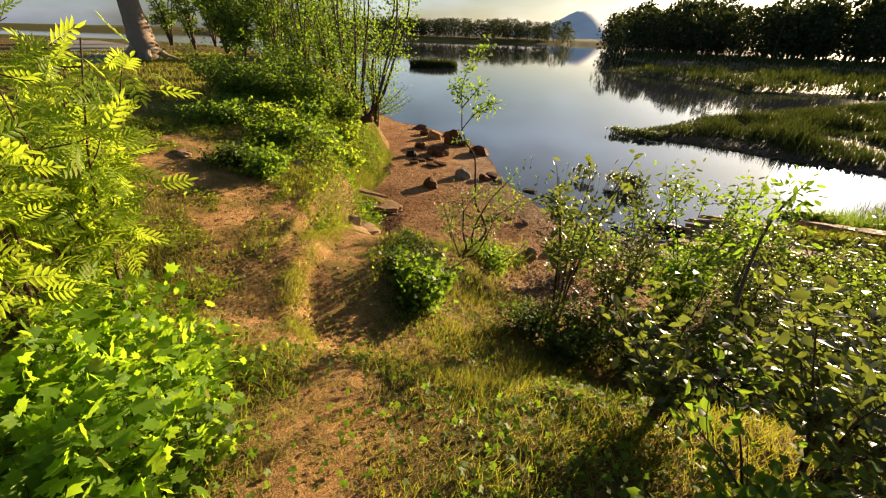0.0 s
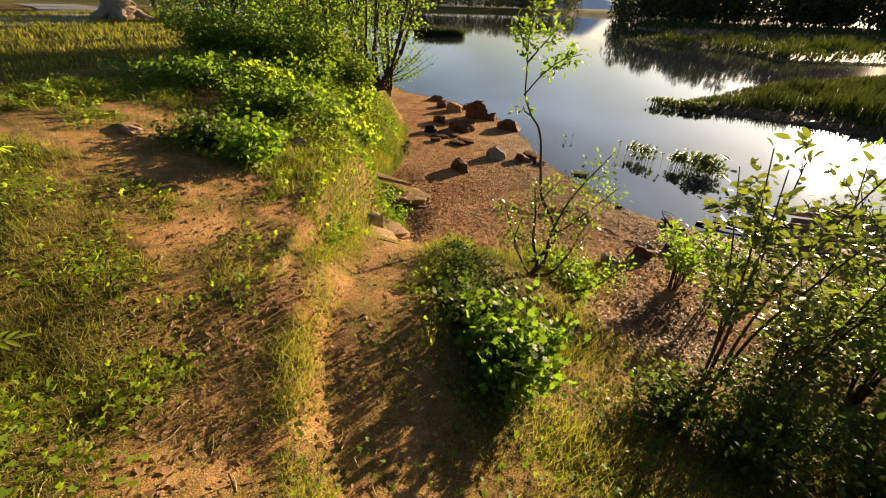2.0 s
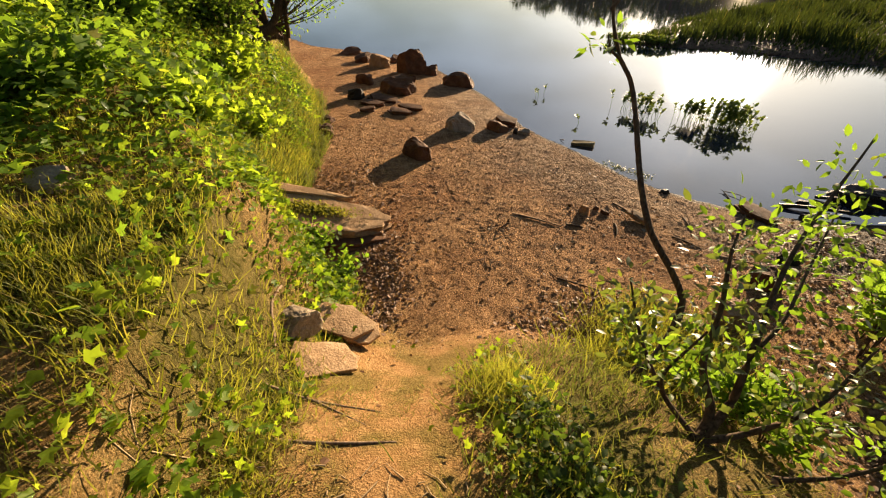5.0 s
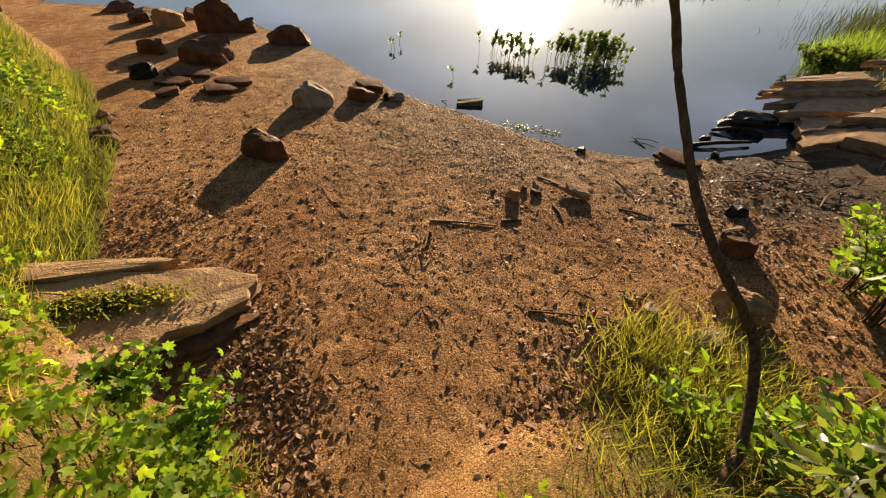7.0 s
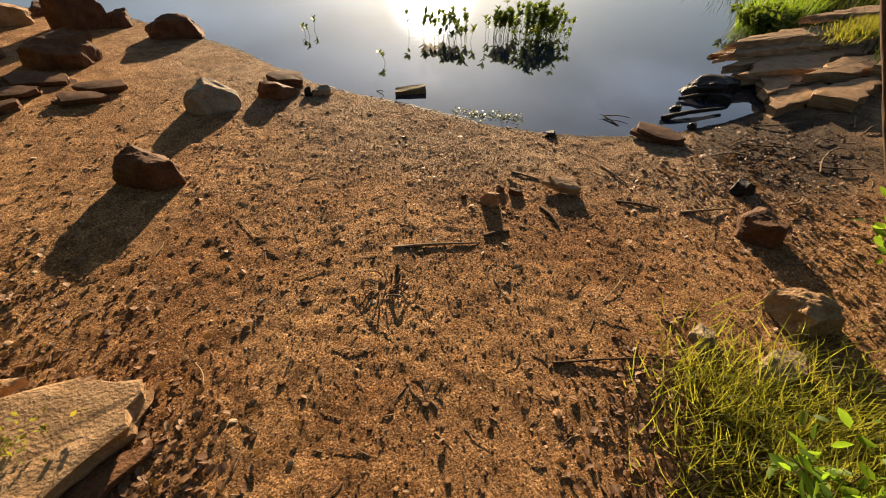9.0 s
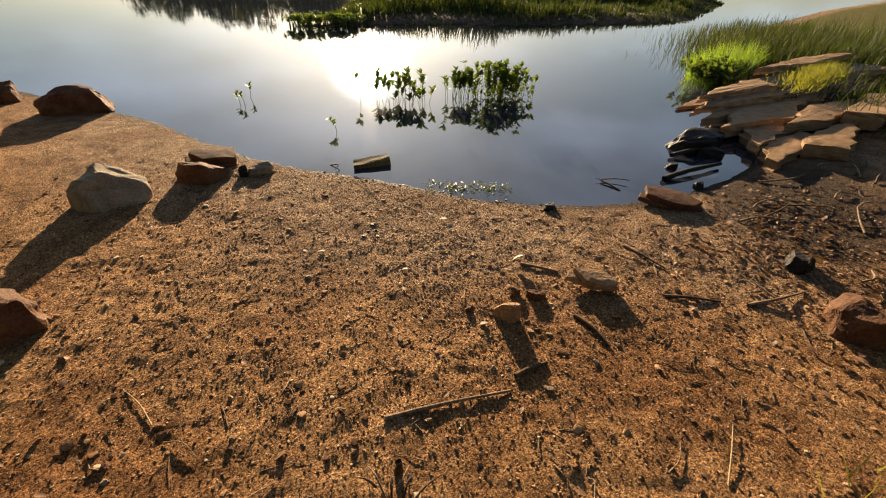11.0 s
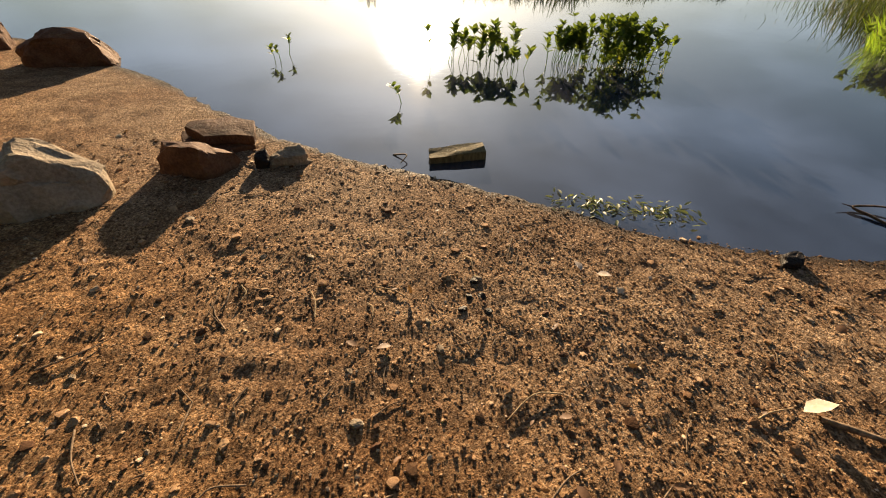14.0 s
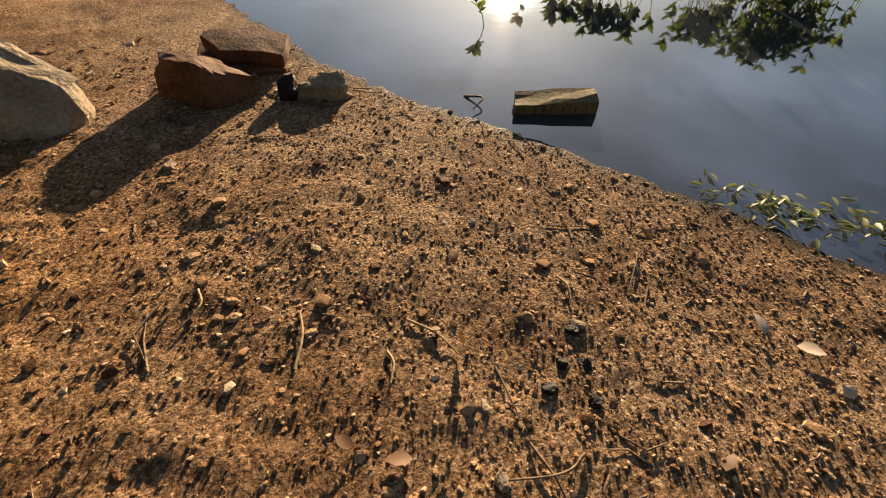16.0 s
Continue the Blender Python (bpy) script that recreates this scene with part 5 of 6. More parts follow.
    shrub("glossy_bush", 3.1, 1.05, 0.6, 0.5, 7, 420, OVAL, 0.08, M_LEAF, "low leafy bush by the grass", seed=17, low=0.15, twigs=7, radius=0.010)
    for i, (cx, cy, tl, wd, k, mt) in enumerate([(5.6, 4.3, 1.3, 0.9, 2000, M_GLOSS), (6.3, 5.4, 1.3, 0.9, 1800, M_LEAF), (5.2, 3.3, 1.2, 0.9, 2000, M_GLOSS), (6.4, 3.8, 1.4, 1.0, 2000, M_LEAF), (4.6, 6.0, 0.9, 0.7, 1400, M_LEAF),
                                                 (5.6, 6.3, 0.9, 0.8, 1500, M_GLOSS), (7.4, 5.8, 1.2, 1.0, 1800, M_GLOSS), (7.2, 4.6, 1.4, 1.0, 1800, M_LEAF)]):
        shrub("bank_bush", cx, cy, tl, wd, 9, k, OVAL, 0.07, mt, "leafy green bush on the lower bank", seed=400 + i, low=0.1, twigs=9)
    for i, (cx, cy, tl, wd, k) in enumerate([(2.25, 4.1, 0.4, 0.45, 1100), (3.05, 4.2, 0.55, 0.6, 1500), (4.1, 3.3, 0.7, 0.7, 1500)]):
        shrub("low_bush", cx, cy, tl, wd, 9, k, OVAL, 0.055, M_HERB_SHADE, "low dark bush in shade below the grass", seed=420 + i, low=0.1, twigs=8)
    g = at_ground(3.15, 1.75)
    wand = thing("willow_wand", (3.15, 1.75, g - 0.03), "long slanting willow stem with leaves at its end", "shrub")
    leafy_branch(wand, [(3.15, 1.75, g - 0.03), (3.4, 2.2, 1.95), (3.75, 2.95, 2.35), (4.15, 3.6, 2.62), (4.6, 4.1, 2.85)], 0.022, 0.006, 170, 0.1, M_BRIGHT, LANCE, 0.6, 0.10, width=1.5)
    # rowan and currant beside the start of the walk
    shrub("rowan", -1.15, 2.0, 2.45, 0.75, 7, 520, ROWAN, 0.27, M_ROWAN, "young rowan with yellow-green feathery leaves in sun", "tree", seed=18, low=0.25, twigs=7, radius=0.018)
    shrub("rowan", -0.95, 1.35, 2.35, 0.62, 7, 480, ROWAN, 0.26, M_ROWAN, "young rowan with yellow-green feathery leaves in sun", "tree", seed=19, low=0.2, twigs=7, radius=0.014)
    shrub("rowan", -2.3, 2.9, 2.1, 0.8, 7, 380, ROWAN, 0.27, M_ROWAN, "young rowan with yellow-green feathery leaves in sun", "tree", seed=20, low=0.2, twigs=7, radius=0.018)
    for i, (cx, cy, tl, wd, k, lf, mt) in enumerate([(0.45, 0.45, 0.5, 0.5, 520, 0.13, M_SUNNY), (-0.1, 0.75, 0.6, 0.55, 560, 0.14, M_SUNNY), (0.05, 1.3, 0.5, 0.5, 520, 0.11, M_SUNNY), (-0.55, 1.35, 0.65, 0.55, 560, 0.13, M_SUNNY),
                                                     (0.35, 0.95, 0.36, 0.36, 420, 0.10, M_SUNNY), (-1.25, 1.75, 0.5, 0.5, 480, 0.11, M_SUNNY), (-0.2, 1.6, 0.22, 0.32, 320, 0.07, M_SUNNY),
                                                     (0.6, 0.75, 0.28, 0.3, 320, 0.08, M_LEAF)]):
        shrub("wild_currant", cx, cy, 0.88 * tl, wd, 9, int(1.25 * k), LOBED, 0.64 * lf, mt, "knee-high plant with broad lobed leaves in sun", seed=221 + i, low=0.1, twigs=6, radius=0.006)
    # herbs at the path's fork
    shrub("bank_herb", -2.15, 5.75, 0.34, 0.5, 13, 1700, LOBED, 0.06, M_BRIGHT, "lush clump of lobed green leaves on the bank", "plant", seed=25, low=0.1, twigs=6, radius=0.005)
    shrub("bank_herb", -2.75, 5.75, 0.24, 0.45, 11, 1200, LOBED, 0.055, M_HERB_SHADE, "clump of lobed green leaves on the bank", "plant", seed=26, low=0.1, twigs=6, radius=0.005)
    for i, (cx, cy, tl, wd, k) in enumerate([(-2.6, 7.6, 0.3, 0.4, 700), (-3.3, 8.1, 0.4, 0.5, 900), (-2.5, 8.7, 0.35, 0.42, 800), (-2.4, 9.6, 0.4, 0.45, 800), (-3.2, 9.3, 0.5, 0.55, 1000), (-2.75, 10.4, 0.45, 0.5, 900), (-4.0, 7.4, 0.35, 0.5, 800), (-2.05, 7.9, 0.26, 0.34, 520)]):
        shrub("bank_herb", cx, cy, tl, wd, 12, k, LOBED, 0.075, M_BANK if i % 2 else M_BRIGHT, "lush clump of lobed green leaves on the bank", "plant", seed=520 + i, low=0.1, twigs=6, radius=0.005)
    shrub("ledge_herb", -1.08, 7.72, 0.22, 0.2, 8, 260, LOBED, 0.055, M_BRIGHT, "bright lobed herb growing beside the slate ledge", "plant", seed=27, low=0.1, twigs=6, radius=0.005)
    shrub("ledge_herb", -1.36, 7.9, 0.26, 0.24, 8, 340, LOBED, 0.055, M_BRIGHT, "bright lobed herb growing beside the slate ledge", "plant", seed=28, low=0.1, twigs=6, radius=0.005)
    shrub("shore_willow", 1.62, 6.2, 0.5, 0.3, 7, 330, LANCE, 0.10, M_BRIGHT, "young willow shoots with pale green leaves", seed=29, low=0.15, width=1.6, whorl=True, radius=0.006)
    shrub("shore_willow", 1.25, 6.75, 0.36, 0.24, 6, 130, LANCE, 0.085, M_BRIGHT, "young willow shoots with pale green leaves", seed=30, low=0.15, width=1.6, whorl=True, radius=0.006)
    for i, (cx, cy, tl, wd, k) in enumerate([(1.75, 6.0, 0.42, 0.28, 150), (1.45, 6.45, 0.38, 0.24, 130)]):
        shrub("shore_willow", cx, cy, tl, wd, 7, k, LANCE, 0.095, M_BRIGHT, "young willow shoots with pale green leaves", seed=460 + i, low=0.25, width=1.6, whorl=True, radius=0.007)
    for i, (cx, cy, tl, wd, k) in enumerate([(3.1, 6.75, 1.15, 0.36, 300), (3.45, 6.45, 1.25, 0.42, 360)]):
        shrub("shore_willow", cx, cy, tl, wd, 6, k, LANCE, 0.10, M_BRIGHT, "young willow with pale leaves over the mud", seed=480 + i, low=0.4, width=1.6, whorl=True, radius=0.009)
    shrub("shore_willow", 3.3, 7.0, 0.75, 0.45, 7, 380, LANCE, 0.09, M_BRIGHT, "young willow with pale leaves over the mud", seed=31, low=0.3, width=1.6, whorl=True, radius=0.008)
    for i, (cx, cy, tl, wd) in enumerate([(-5.4, 9.7, 1.0, 1.0), (-4.3, 9.5, 1.1, 1.0), (-3.3, 10.0, 1.0, 0.9), (-6.6, 11.0, 1.1, 1.1), (-5.6, 12.6, 1.4, 1.2)]):
        shrub("shade_bush", cx, cy, tl, wd, 12, 3600, OVAL, 0.075, M_LEAF, "dense dark bush on top of the bank", seed=330 + i, low=0.1, twigs=10)
    shrub("shade_bush", -4.6, 11.4, 1.1, 1.2, 12, 3200, OVAL, 0.085, M_LEAF, "dense dark bush on top of the bank", seed=34, low=0.1, twigs=9)
    shrub("shade_bush", -3.0, 11.0, 0.85, 0.8, 12, 2600, OVAL, 0.075, M_LEAF, "dense green bush on the bank edge", seed=35, low=0.1, twigs=9)


build_shrubs()


def build_bank_tree():
    """The leaning alder at the point, with its thicket."""
    x, y, z = -3.05, 12.0, at_ground(-3.05, 12.0) - 0.05
    tree = thing("leaning_alder", (x, y, z), "alder with many dark leaning stems on the bank edge", "tree")
    v, f = tube(curve_points([(x - 0.25, y, z - 0.1), (x, y, z + 0.12), (x + 0.35, y + 0.1, z + 0.3)], 4), 0.16, 0.08, 9, 0.2)
    part_mesh("trunk", v, f, M_BARK, tree)
    for i, (dx, dy, h, bend) in enumerate([(1.25, 0.5, 4.6, 0.75), (1.1, 0.3, 4.2, 0.6), (0.9, 0.6, 4.4, 0.45), (0.45, 0.2, 4.3, 0.12), (0.2, 0.4, 4.4, 0.05), (0.05, 0.1, 4.0, -0.1), (-0.4, 0.3, 4.2, -0.2), (1.15, 0.1, 3.4, 0.6), (-0.8, 0.6, 4.2, -0.3)]):
        b = rng.normal(size=3) * 0.1
        pts = [(x + 0.1 + 0.05 * i * (dx > 0), y + 0.05 * i, z + 0.12), (x + 0.35 * dx + bend * 0.35, y + 0.3 * dy, z + 0.35 + 0.1 * h), (x + 0.6 * dx + bend * 0.5 + b[0], y + 0.6 * dy, z + 0.42 * h), (x + 0.85 * dx + bend * 0.4 + b[1], y + dy, z + 0.7 * h), (x + dx + bend * 0.2, y + 1.2 * dy + b[2], z + h)]
        leafy_branch(tree, pts, 0.055 - 0.003 * i, 0.014, 330, 0.085, M_LEAF if i % 2 else M_BRIGHT, OVAL, 0.3, 0.22, name="stem")
    for i in range(9):
        a = rng.uniform(-0.6, 1.0)
        s = np.array([x + 0.25, y + 0.1, z + 0.3])
        e = s + np.array([0.9 + 0.5 * rng.random(), 0.6 * math.sin(a) + 0.2, 0.25 + 0.7 * rng.random()])
        leafy_branch(tree, [s, (s + e) / 2 + np.array([0, 0, -0.1]), e], 0.012, 0.003, 45, 0.07, M_BRIGHT, LANCE, 0.4, 0.07, width=1.5)
    for i, (tx, ty, h, nl) in enumerate([(-3.6, 13.1, 4.2, 700), (-4.3, 14.2, 4.6, 800), (-5.2, 15.2, 4.4, 800), (-6.4, 17.0, 4.8, 900), (-3.4, 14.6, 3.6, 600), (-7.6, 19.5, 5.0, 900), (-5.6, 13.8, 4.2, 900), (-7.2, 15.0, 4.6, 900), (-8.8, 17.2, 4.8, 900), (-9.6, 20.5, 5.0, 900), (-8.4, 22.0, 5, 900)]):
        shrub("thicket_alder", tx, ty, h, 0.8, 7, nl * 2, OVAL, 0.09, M_LEAF if i % 2 else M_BRIGHT, "upright leafy alder in the thicket on the point", "tree", seed=50 + i, low=0.12, twigs=10, radius=0.03)


build_bank_tree()


def build_far_trees():
    for i, (tx, ty, h) in enumerate([(-13.5, 25.0, 5.5), (-11.0, 26.5, 5.0), (-15.5, 27.5, 6.0), (-18.5, 28.5, 6.0), (-12.0, 23.0, 4.0), (-22.0, 31.0, 6.5), (-12.5, 20.5, 4.0), (-10.5, 23.5, 5.0), (-14.5, 23.5, 5.0), (-17.0, 25.5, 5.5), (-20.5, 27.0, 6.0), (-24.5, 29.5, 6.5)]):
        shrub("shore_alder", tx, ty, h, 1.7, 6, 3000, OVAL, 0.17, M_LEAF, "leafy alder on the far side of the bank", "tree", seed=70 + i, low=0.2, twigs=10, radius=0.06)
    x, y = -16.8, 19.0
    z = at_ground(x, y)
    old = thing("old_tree", (x, y, z - 0.1), "thick pale old trunk with flared roots", "tree")
    v, f = tube(curve_points([(x + 0.15, y, z - 0.1), (x + 0.05, y, z + 0.5), (x - 0.1, y, z + 1.6), (x - 0.3, y, z + 4), (x - 0.5, y, z + 7)], 5), 0.72, 0.3, 14, 0.12)
    part_mesh("trunk", v, f, M_PALE_BARK, old)
    for a in range(6):
        t = a * 1.05 + 0.3
        v, f = tube(curve_points([(x + 0.3 * math.cos(t), y + 0.3 * math.sin(t), z + 0.5), (x + 0.9 * math.cos(t), y + 0.9 * math.sin(t), z + 0.12), (x + 1.6 * math.cos(t), y + 1.6 * math.sin(t), z - 0.1)], 4), 0.26, 0.08, 7, 0.15)
        part_mesh("root", v, f, M_PALE_BARK, old)
    for i in range(5):
        t = i * 1.3
        s = np.array([x - 0.4, y, z + 5 + 0.4 * i])
        leafy_branch(old, [s, s + np.array([1.5 * math.cos(t), 1.5 * math.sin(t), 1.0]), s + np.array([3 * math.cos(t), 3 * math.sin(t), 1.3])], 0.12, 0.03, 500, 0.2, M_LEAF, OVAL, 0.3, 0.6)
    # gravel track on the plateau
    line = curve_points([(-40, 2, 0), (-26, 6, 0), (-19, 11, 0), (-17, 15, 0), (-22, 22, 0), (-34, 30, 0)], 8)
    t = np.gradient(line, axis=0)
    t /= np.linalg.norm(t, axis=1)[:, None]
    side = np.stack([t[:, 1], -t[:, 0], 0 * t[:, 0]], 1)
    rows = []
    for k in (-1.8, -0.9, 0, 0.9, 1.8):
        q = line + k * side
        q[:, 2] = surface(q[:, 0], q[:, 1]) + 0.05 - 0.01 * abs(k)
        rows.append(q)
    n = len(line)
    idx = np.arange(5 * n).reshape(5, n)
    f = np.stack([idx[:-1, :-1], idx[:-1, 1:], idx[1:, 1:], idx[1:, :-1]], -1).reshape(-1, 4)
    solo("gravel_track", np.concatenate(rows), f, M_ROAD, "pale grey gravel track across the plateau", "road", "structure")
    slate("plateau_slab", -11.5, 21.0, (2.4, 0.9, 0.35), 10, 140, M_GREY, "mossy grey slab at the edge of the plateau", at_ground(-11.5, 21) - 0.05, 0, 0, 2)
    # far woods
    chunks_leaf, chunks_trunk = [], []

    def wood(x, y, h, k=420):
        z = at_ground(x, y)
        chunks_trunk.append(tube(np.array([(x, y, z - 0.5), (x, y, z + 0.5 * h), (x, y, z + 0.9 * h)]), 0.02 * h, 0.005 * h, 5))
        t = rng.random(k) ** 0.8
        r = 0.27 * h * np.sqrt(rng.random(k)) * (0.35 + 1.15 * np.sin(math.pi * (0.12 + 0.85 * t)))
        a = rng.uniform(0, 6.28, k)
        p = np.stack([x + r * np.cos(a), y + r * np.sin(a), z + h * (0.08 + 0.92 * t)], 1)
        chunks_leaf.append(strew(DIAMOND, p, random_dirs(k, 0.1), random_dirs(k, 0.6), 0.075 * h * rng.uniform(0.5, 1.2, k), 1.3))

    for i in range(330):
        x = rng.uniform(-170, 24)
        wood(x, 272 + 0.1 * abs(x + 10) * 0 + rng.uniform(0, 40), rng.uniform(7.0, 10.8), 240)
    for i in range(190):
        u = rng.random()
        wood(34 + 110 * u + rng.normal() * 6, 122 - 50 * u + rng.uniform(0, 42), rng.uniform(8, 13.5))
    for i in range(60):
        wood(rng.uniform(30, 60), rng.uniform(150, 240), rng.uniform(9, 14), 250)
    v, f = join(chunks_leaf)
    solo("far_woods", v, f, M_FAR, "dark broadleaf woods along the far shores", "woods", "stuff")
    v, f = join(chunks_trunk)
    solo("far_trunks", v, f, M_BARK, "dark trunks of the far woods", "woods", "stuff")
    # hill beyond the lake
    nx, ny = 60, 14
    gx, gy = np.meshgrid(np.linspace(-700, 900, nx), np.linspace(1300, 2200, ny))
    top = 88 * np.exp(-((gx - 165) / 95) ** 2) + 34 * np.exp(-((gx + 40) / 150) ** 2) + 34 * np.exp(-((gx + 350) / 250) ** 2)
    gz = top * np.sin(np.clip((gy - 1300) / 900, 0, 1) * math.pi) * (1 + 0.08 * vnoise(gx, gy, 60, 9)) - 4
    idx = np.arange(nx * ny).reshape(ny, nx)
    f = np.stack([idx[:-1, :-1], idx[:-1, 1:], idx[1:, 1:], idx[1:, :-1]], -1).reshape(-1, 4)
    solo("hill", np.stack([gx.ravel(), gy.ravel(), gz.ravel()], 1), f, M_HILL, "hazy blue hills beyond the lake", "hill", "structure")


build_far_trees()


def build_grass():
    def blades(name, x, y, tall, thick, mat, label, lean=0.5, z=None, category="grass", tuft=1):
        n = len(x)
        zz = surface(x, y) - 0.01 if z is None else np.full(n, z)
        x, y, zz = np.repeat(x, tuft), np.repeat(y, tuft), np.repeat(zz, tuft)
        n = len(x)
        if tuft > 1:
            x, y = x + rng.normal(size=n) * 0.02, y + rng.normal(size=n) * 0.02
        h = np.repeat(np.broadcast_to(tall, (n // tuft,)), tuft) * rng.uniform(0.45, 1.1, n)
        d = random_dirs(n, 0, 0.1) * lean * rng.uniform(0.2, 1.2, n)[:, None]
        d[:, 2] = 1
        up = random_dirs(n, 0, 0.2)
        v, f = strew(BLADE, np.stack([x, y, zz], 1), d, up, h, thick / np.maximum(h, 0.02))
        return solo(name, v, f, mat, label, category, "stuff")

    def region(n, x0, x1, y0, y1, power=1.0):
        x, y = rng.uniform(x0, x1, n), rng.uniform(y0, y1, n)
        turf, trod, mud = ground_cover(x, y)
        k = rng.random(n) < np.clip(turf, 0, 1) ** power * (0.55 + 0.45 * vnoise(x, y, 0.45, 21))
        return x[k], y[k]

    x, y = region(52000, 0.3, 4.6, 0.2, 4.8)
    blades("meadow_grass", x, y, 0.11 + 0.06 * vnoise(x, y, 0.5, 22), 0.005, M_GRASS, "short green grass on the upper bank", 0.7, tuft=2)
    x, y = region(90000, -5.5, 0.3, 0.5, 7.5)
    blades("bank_grass", x, y, 0.095 + 0.05 * vnoise(x, y, 0.5, 23), 0.005, M_GRASS, "short green grass between the herbs", 0.8, tuft=2)
    x, y = region(90000, -6.0, -0.8, 5.0, 12.5)
    blades("slope_grass", x, y, 0.12 + 0.06 * vnoise(x, y, 0.6, 24), 0.006, M_GRASS, "green grass on the sloping bank", 0.7, tuft=2)
    x, y = rng.uniform(-4.0, 2.6, 60000), rng.uniform(0.8, 6.2, 60000)
    turf, trod, mud = ground_cover(x, y)
    k = rng.random(60000) < trod * smooth(-0.5, 0.3, vnoise(x, y, 0.4, 25)) + 0.35 * turf
    blades("dry_grass", x[k], y[k], 0.055, 0.0045, M_DRY, "dry straw-coloured grass beside the path", 1.6, tuft=2)
    x, y = region(60000, -22, -4.5, 1, 24)
    blades("plateau_grass", x, y, 0.18, 0.022, M_GRASS, "grass on the plateau", 0.7, tuft=2)
    # long tufts beside the path's foot and under the willow
    for i, (cx, cy, s, n, h) in enumerate([(0.14, 6.12, 0.12, 620, 0.25), (0.75, 6.5, 0.35, 800, 0.15), (1.35, 6.8, 0.30, 1500, 0.26), (1.5, 7.1, 0.2, 800, 0.22), (0.7, 6.0, 0.3, 600, 0.16), (1.75, 6.7, 0.25, 1000, 0.24), (0.3, 5.3, 0.25, 500, 0.16),
                                           (-1.12, 5.95, 0.13, 320, 0.2), (-1.15, 6.35, 0.12, 260, 0.2), (2.2, 4.9, 0.25, 260, 0.2), (1.55, 5.1, 0.25, 360, 0.24), (-0.98, 4.75, 0.12, 200, 0.13), (0.2, 5.4, 0.18, 260, 0.18),
                                           (-2.0, 11.75, 0.2, 420, 0.34), (-1.75, 10.6, 0.18, 300, 0.26), (-2.15, 12.7, 0.22, 420, 0.34), (-0.35, 1.9, 0.2, 260, 0.22), (0.5, 1.5, 0.12, 160, 0.14)]):
        x, y = rng.normal(cx, s, n), rng.normal(cy, s, n)
        k = (signed(LAND, SHORE, x, y) > 0.3) & ((y < 6.45) | (x > 0.85 + 1.3 * (y - 7.05) + 0.15 * vnoise(x, y, 0.25, 71) + 0.12 * rng.normal(size=n)))
        v = blades("grass_tuft", x[k], y[k], h, 0.0055, M_GRASS_SHADE if i in (1, 4, 6) else M_GRASS, "tuft of long arching green grass", 0.9)
        tagged(v, group="long grass tufts")
    # low herbs on the left bank
    n = 150000
    x, y = rng.uniform(-5.2, -0.75, n), rng.uniform(5.0, 13.0, n)
    turf, trod, mud = ground_cover(x, y)
    k = rng.random(n) < turf * (0.45 + 0.55 * vnoise(x, y, 0.7, 27)) * (0.3 + 0.7 * smooth(6.6, 7.8, y - 0.4 * (x + 1.2))) * smooth(-0.08, 0.15, signed(HIGH, TOE, x, y))
    x, y = x[k], y[k]
    n = len(x)
    p = np.stack([x, y, surface(x, y) + rng.uniform(0.02, 0.18, n) * np.clip(1 + 0.9 * vnoise(x, y, 0.55, 28) + 0.4 * vnoise(x, y, 0.2, 30), 0.2, 2.4)], 1)
    v, f = strew(WEED, p, random_dirs(n, 0.15, 0.4), random_dirs(n, 1.6), rng.uniform(0.03, 0.08, n))
    cut = (n // 2) * len(WEED[1])
    half = (n // 2) * len(WEED[0])
    solo("bank_herbs", v[:half], f[:cut], M_BRIGHT, "low lobed herbs covering the left bank", "plants", "stuff")
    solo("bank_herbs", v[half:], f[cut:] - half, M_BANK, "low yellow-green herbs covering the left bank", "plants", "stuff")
    x, y = rng.uniform(-5.5, -1.6, n), rng.uniform(7.0, 13.0, n)
    k = (signed(HIGH, TOE, x, y) > 0.25) & (rng.random(n) < 0.5 + 0.5 * vnoise(x, y, 0.9, 29))
    x, y = x[k], y[k]
    n = len(x)
    p = np.stack([x, y, surface(x, y) + rng.uniform(0.05, 0.34, n)], 1)
    v, f = strew(OVAL, p, random_dirs(n, 0.2, 0.5), random_dirs(n, 1.6), rng.uniform(0.04, 0.09, n))
    solo("slope_herbs", v, f, M_LEAF, "taller green herbs on the bank slope", "plants", "stuff")
    x, y = rng.uniform(-3.8, -1.5, 22000), rng.uniform(8.6, 13.4, 22000)
    e = signed(HIGH, TOE, x, y)
    k = (e > -0.02) & (e < 1.1) & (rng.random(len(x)) < 0.75 + 0.25 * vnoise(x, y, 0.4, 35))
    blades("bank_face_grass", x[k], y[k], 0.22 + 0.08 * vnoise(x[k], y[k], 0.5, 36), 0.007, M_GRASS, "long green grass hanging over the bank face", 0.9, tuft=2)
    y = rng.uniform(2.3, 5.7, 5200)
    x = np.interp(y, [p[1] for p in PATHWAY], [p[0] for p in PATHWAY]) - 0.36 + 0.075 * rng.normal(size=len(y)) + 0.08 * vnoise(y, 0 * y, 0.5, 91)
    k = rng.random(len(y)) < 0.55 + 0.6 * vnoise(x, y, 0.35, 92)
    blades("lip_grass", x[k], y[k], 0.10 + 0.05 * vnoise(x[k], y[k], 0.4, 93), 0.005, M_GRASS, "short grass fringing the lip above the path", 1.0, tuft=2)
    x, y = rng.uniform(-3.4, -1.4, 18000), rng.uniform(8.8, 14.0, 18000)
    e = signed(HIGH, TOE, x, y)
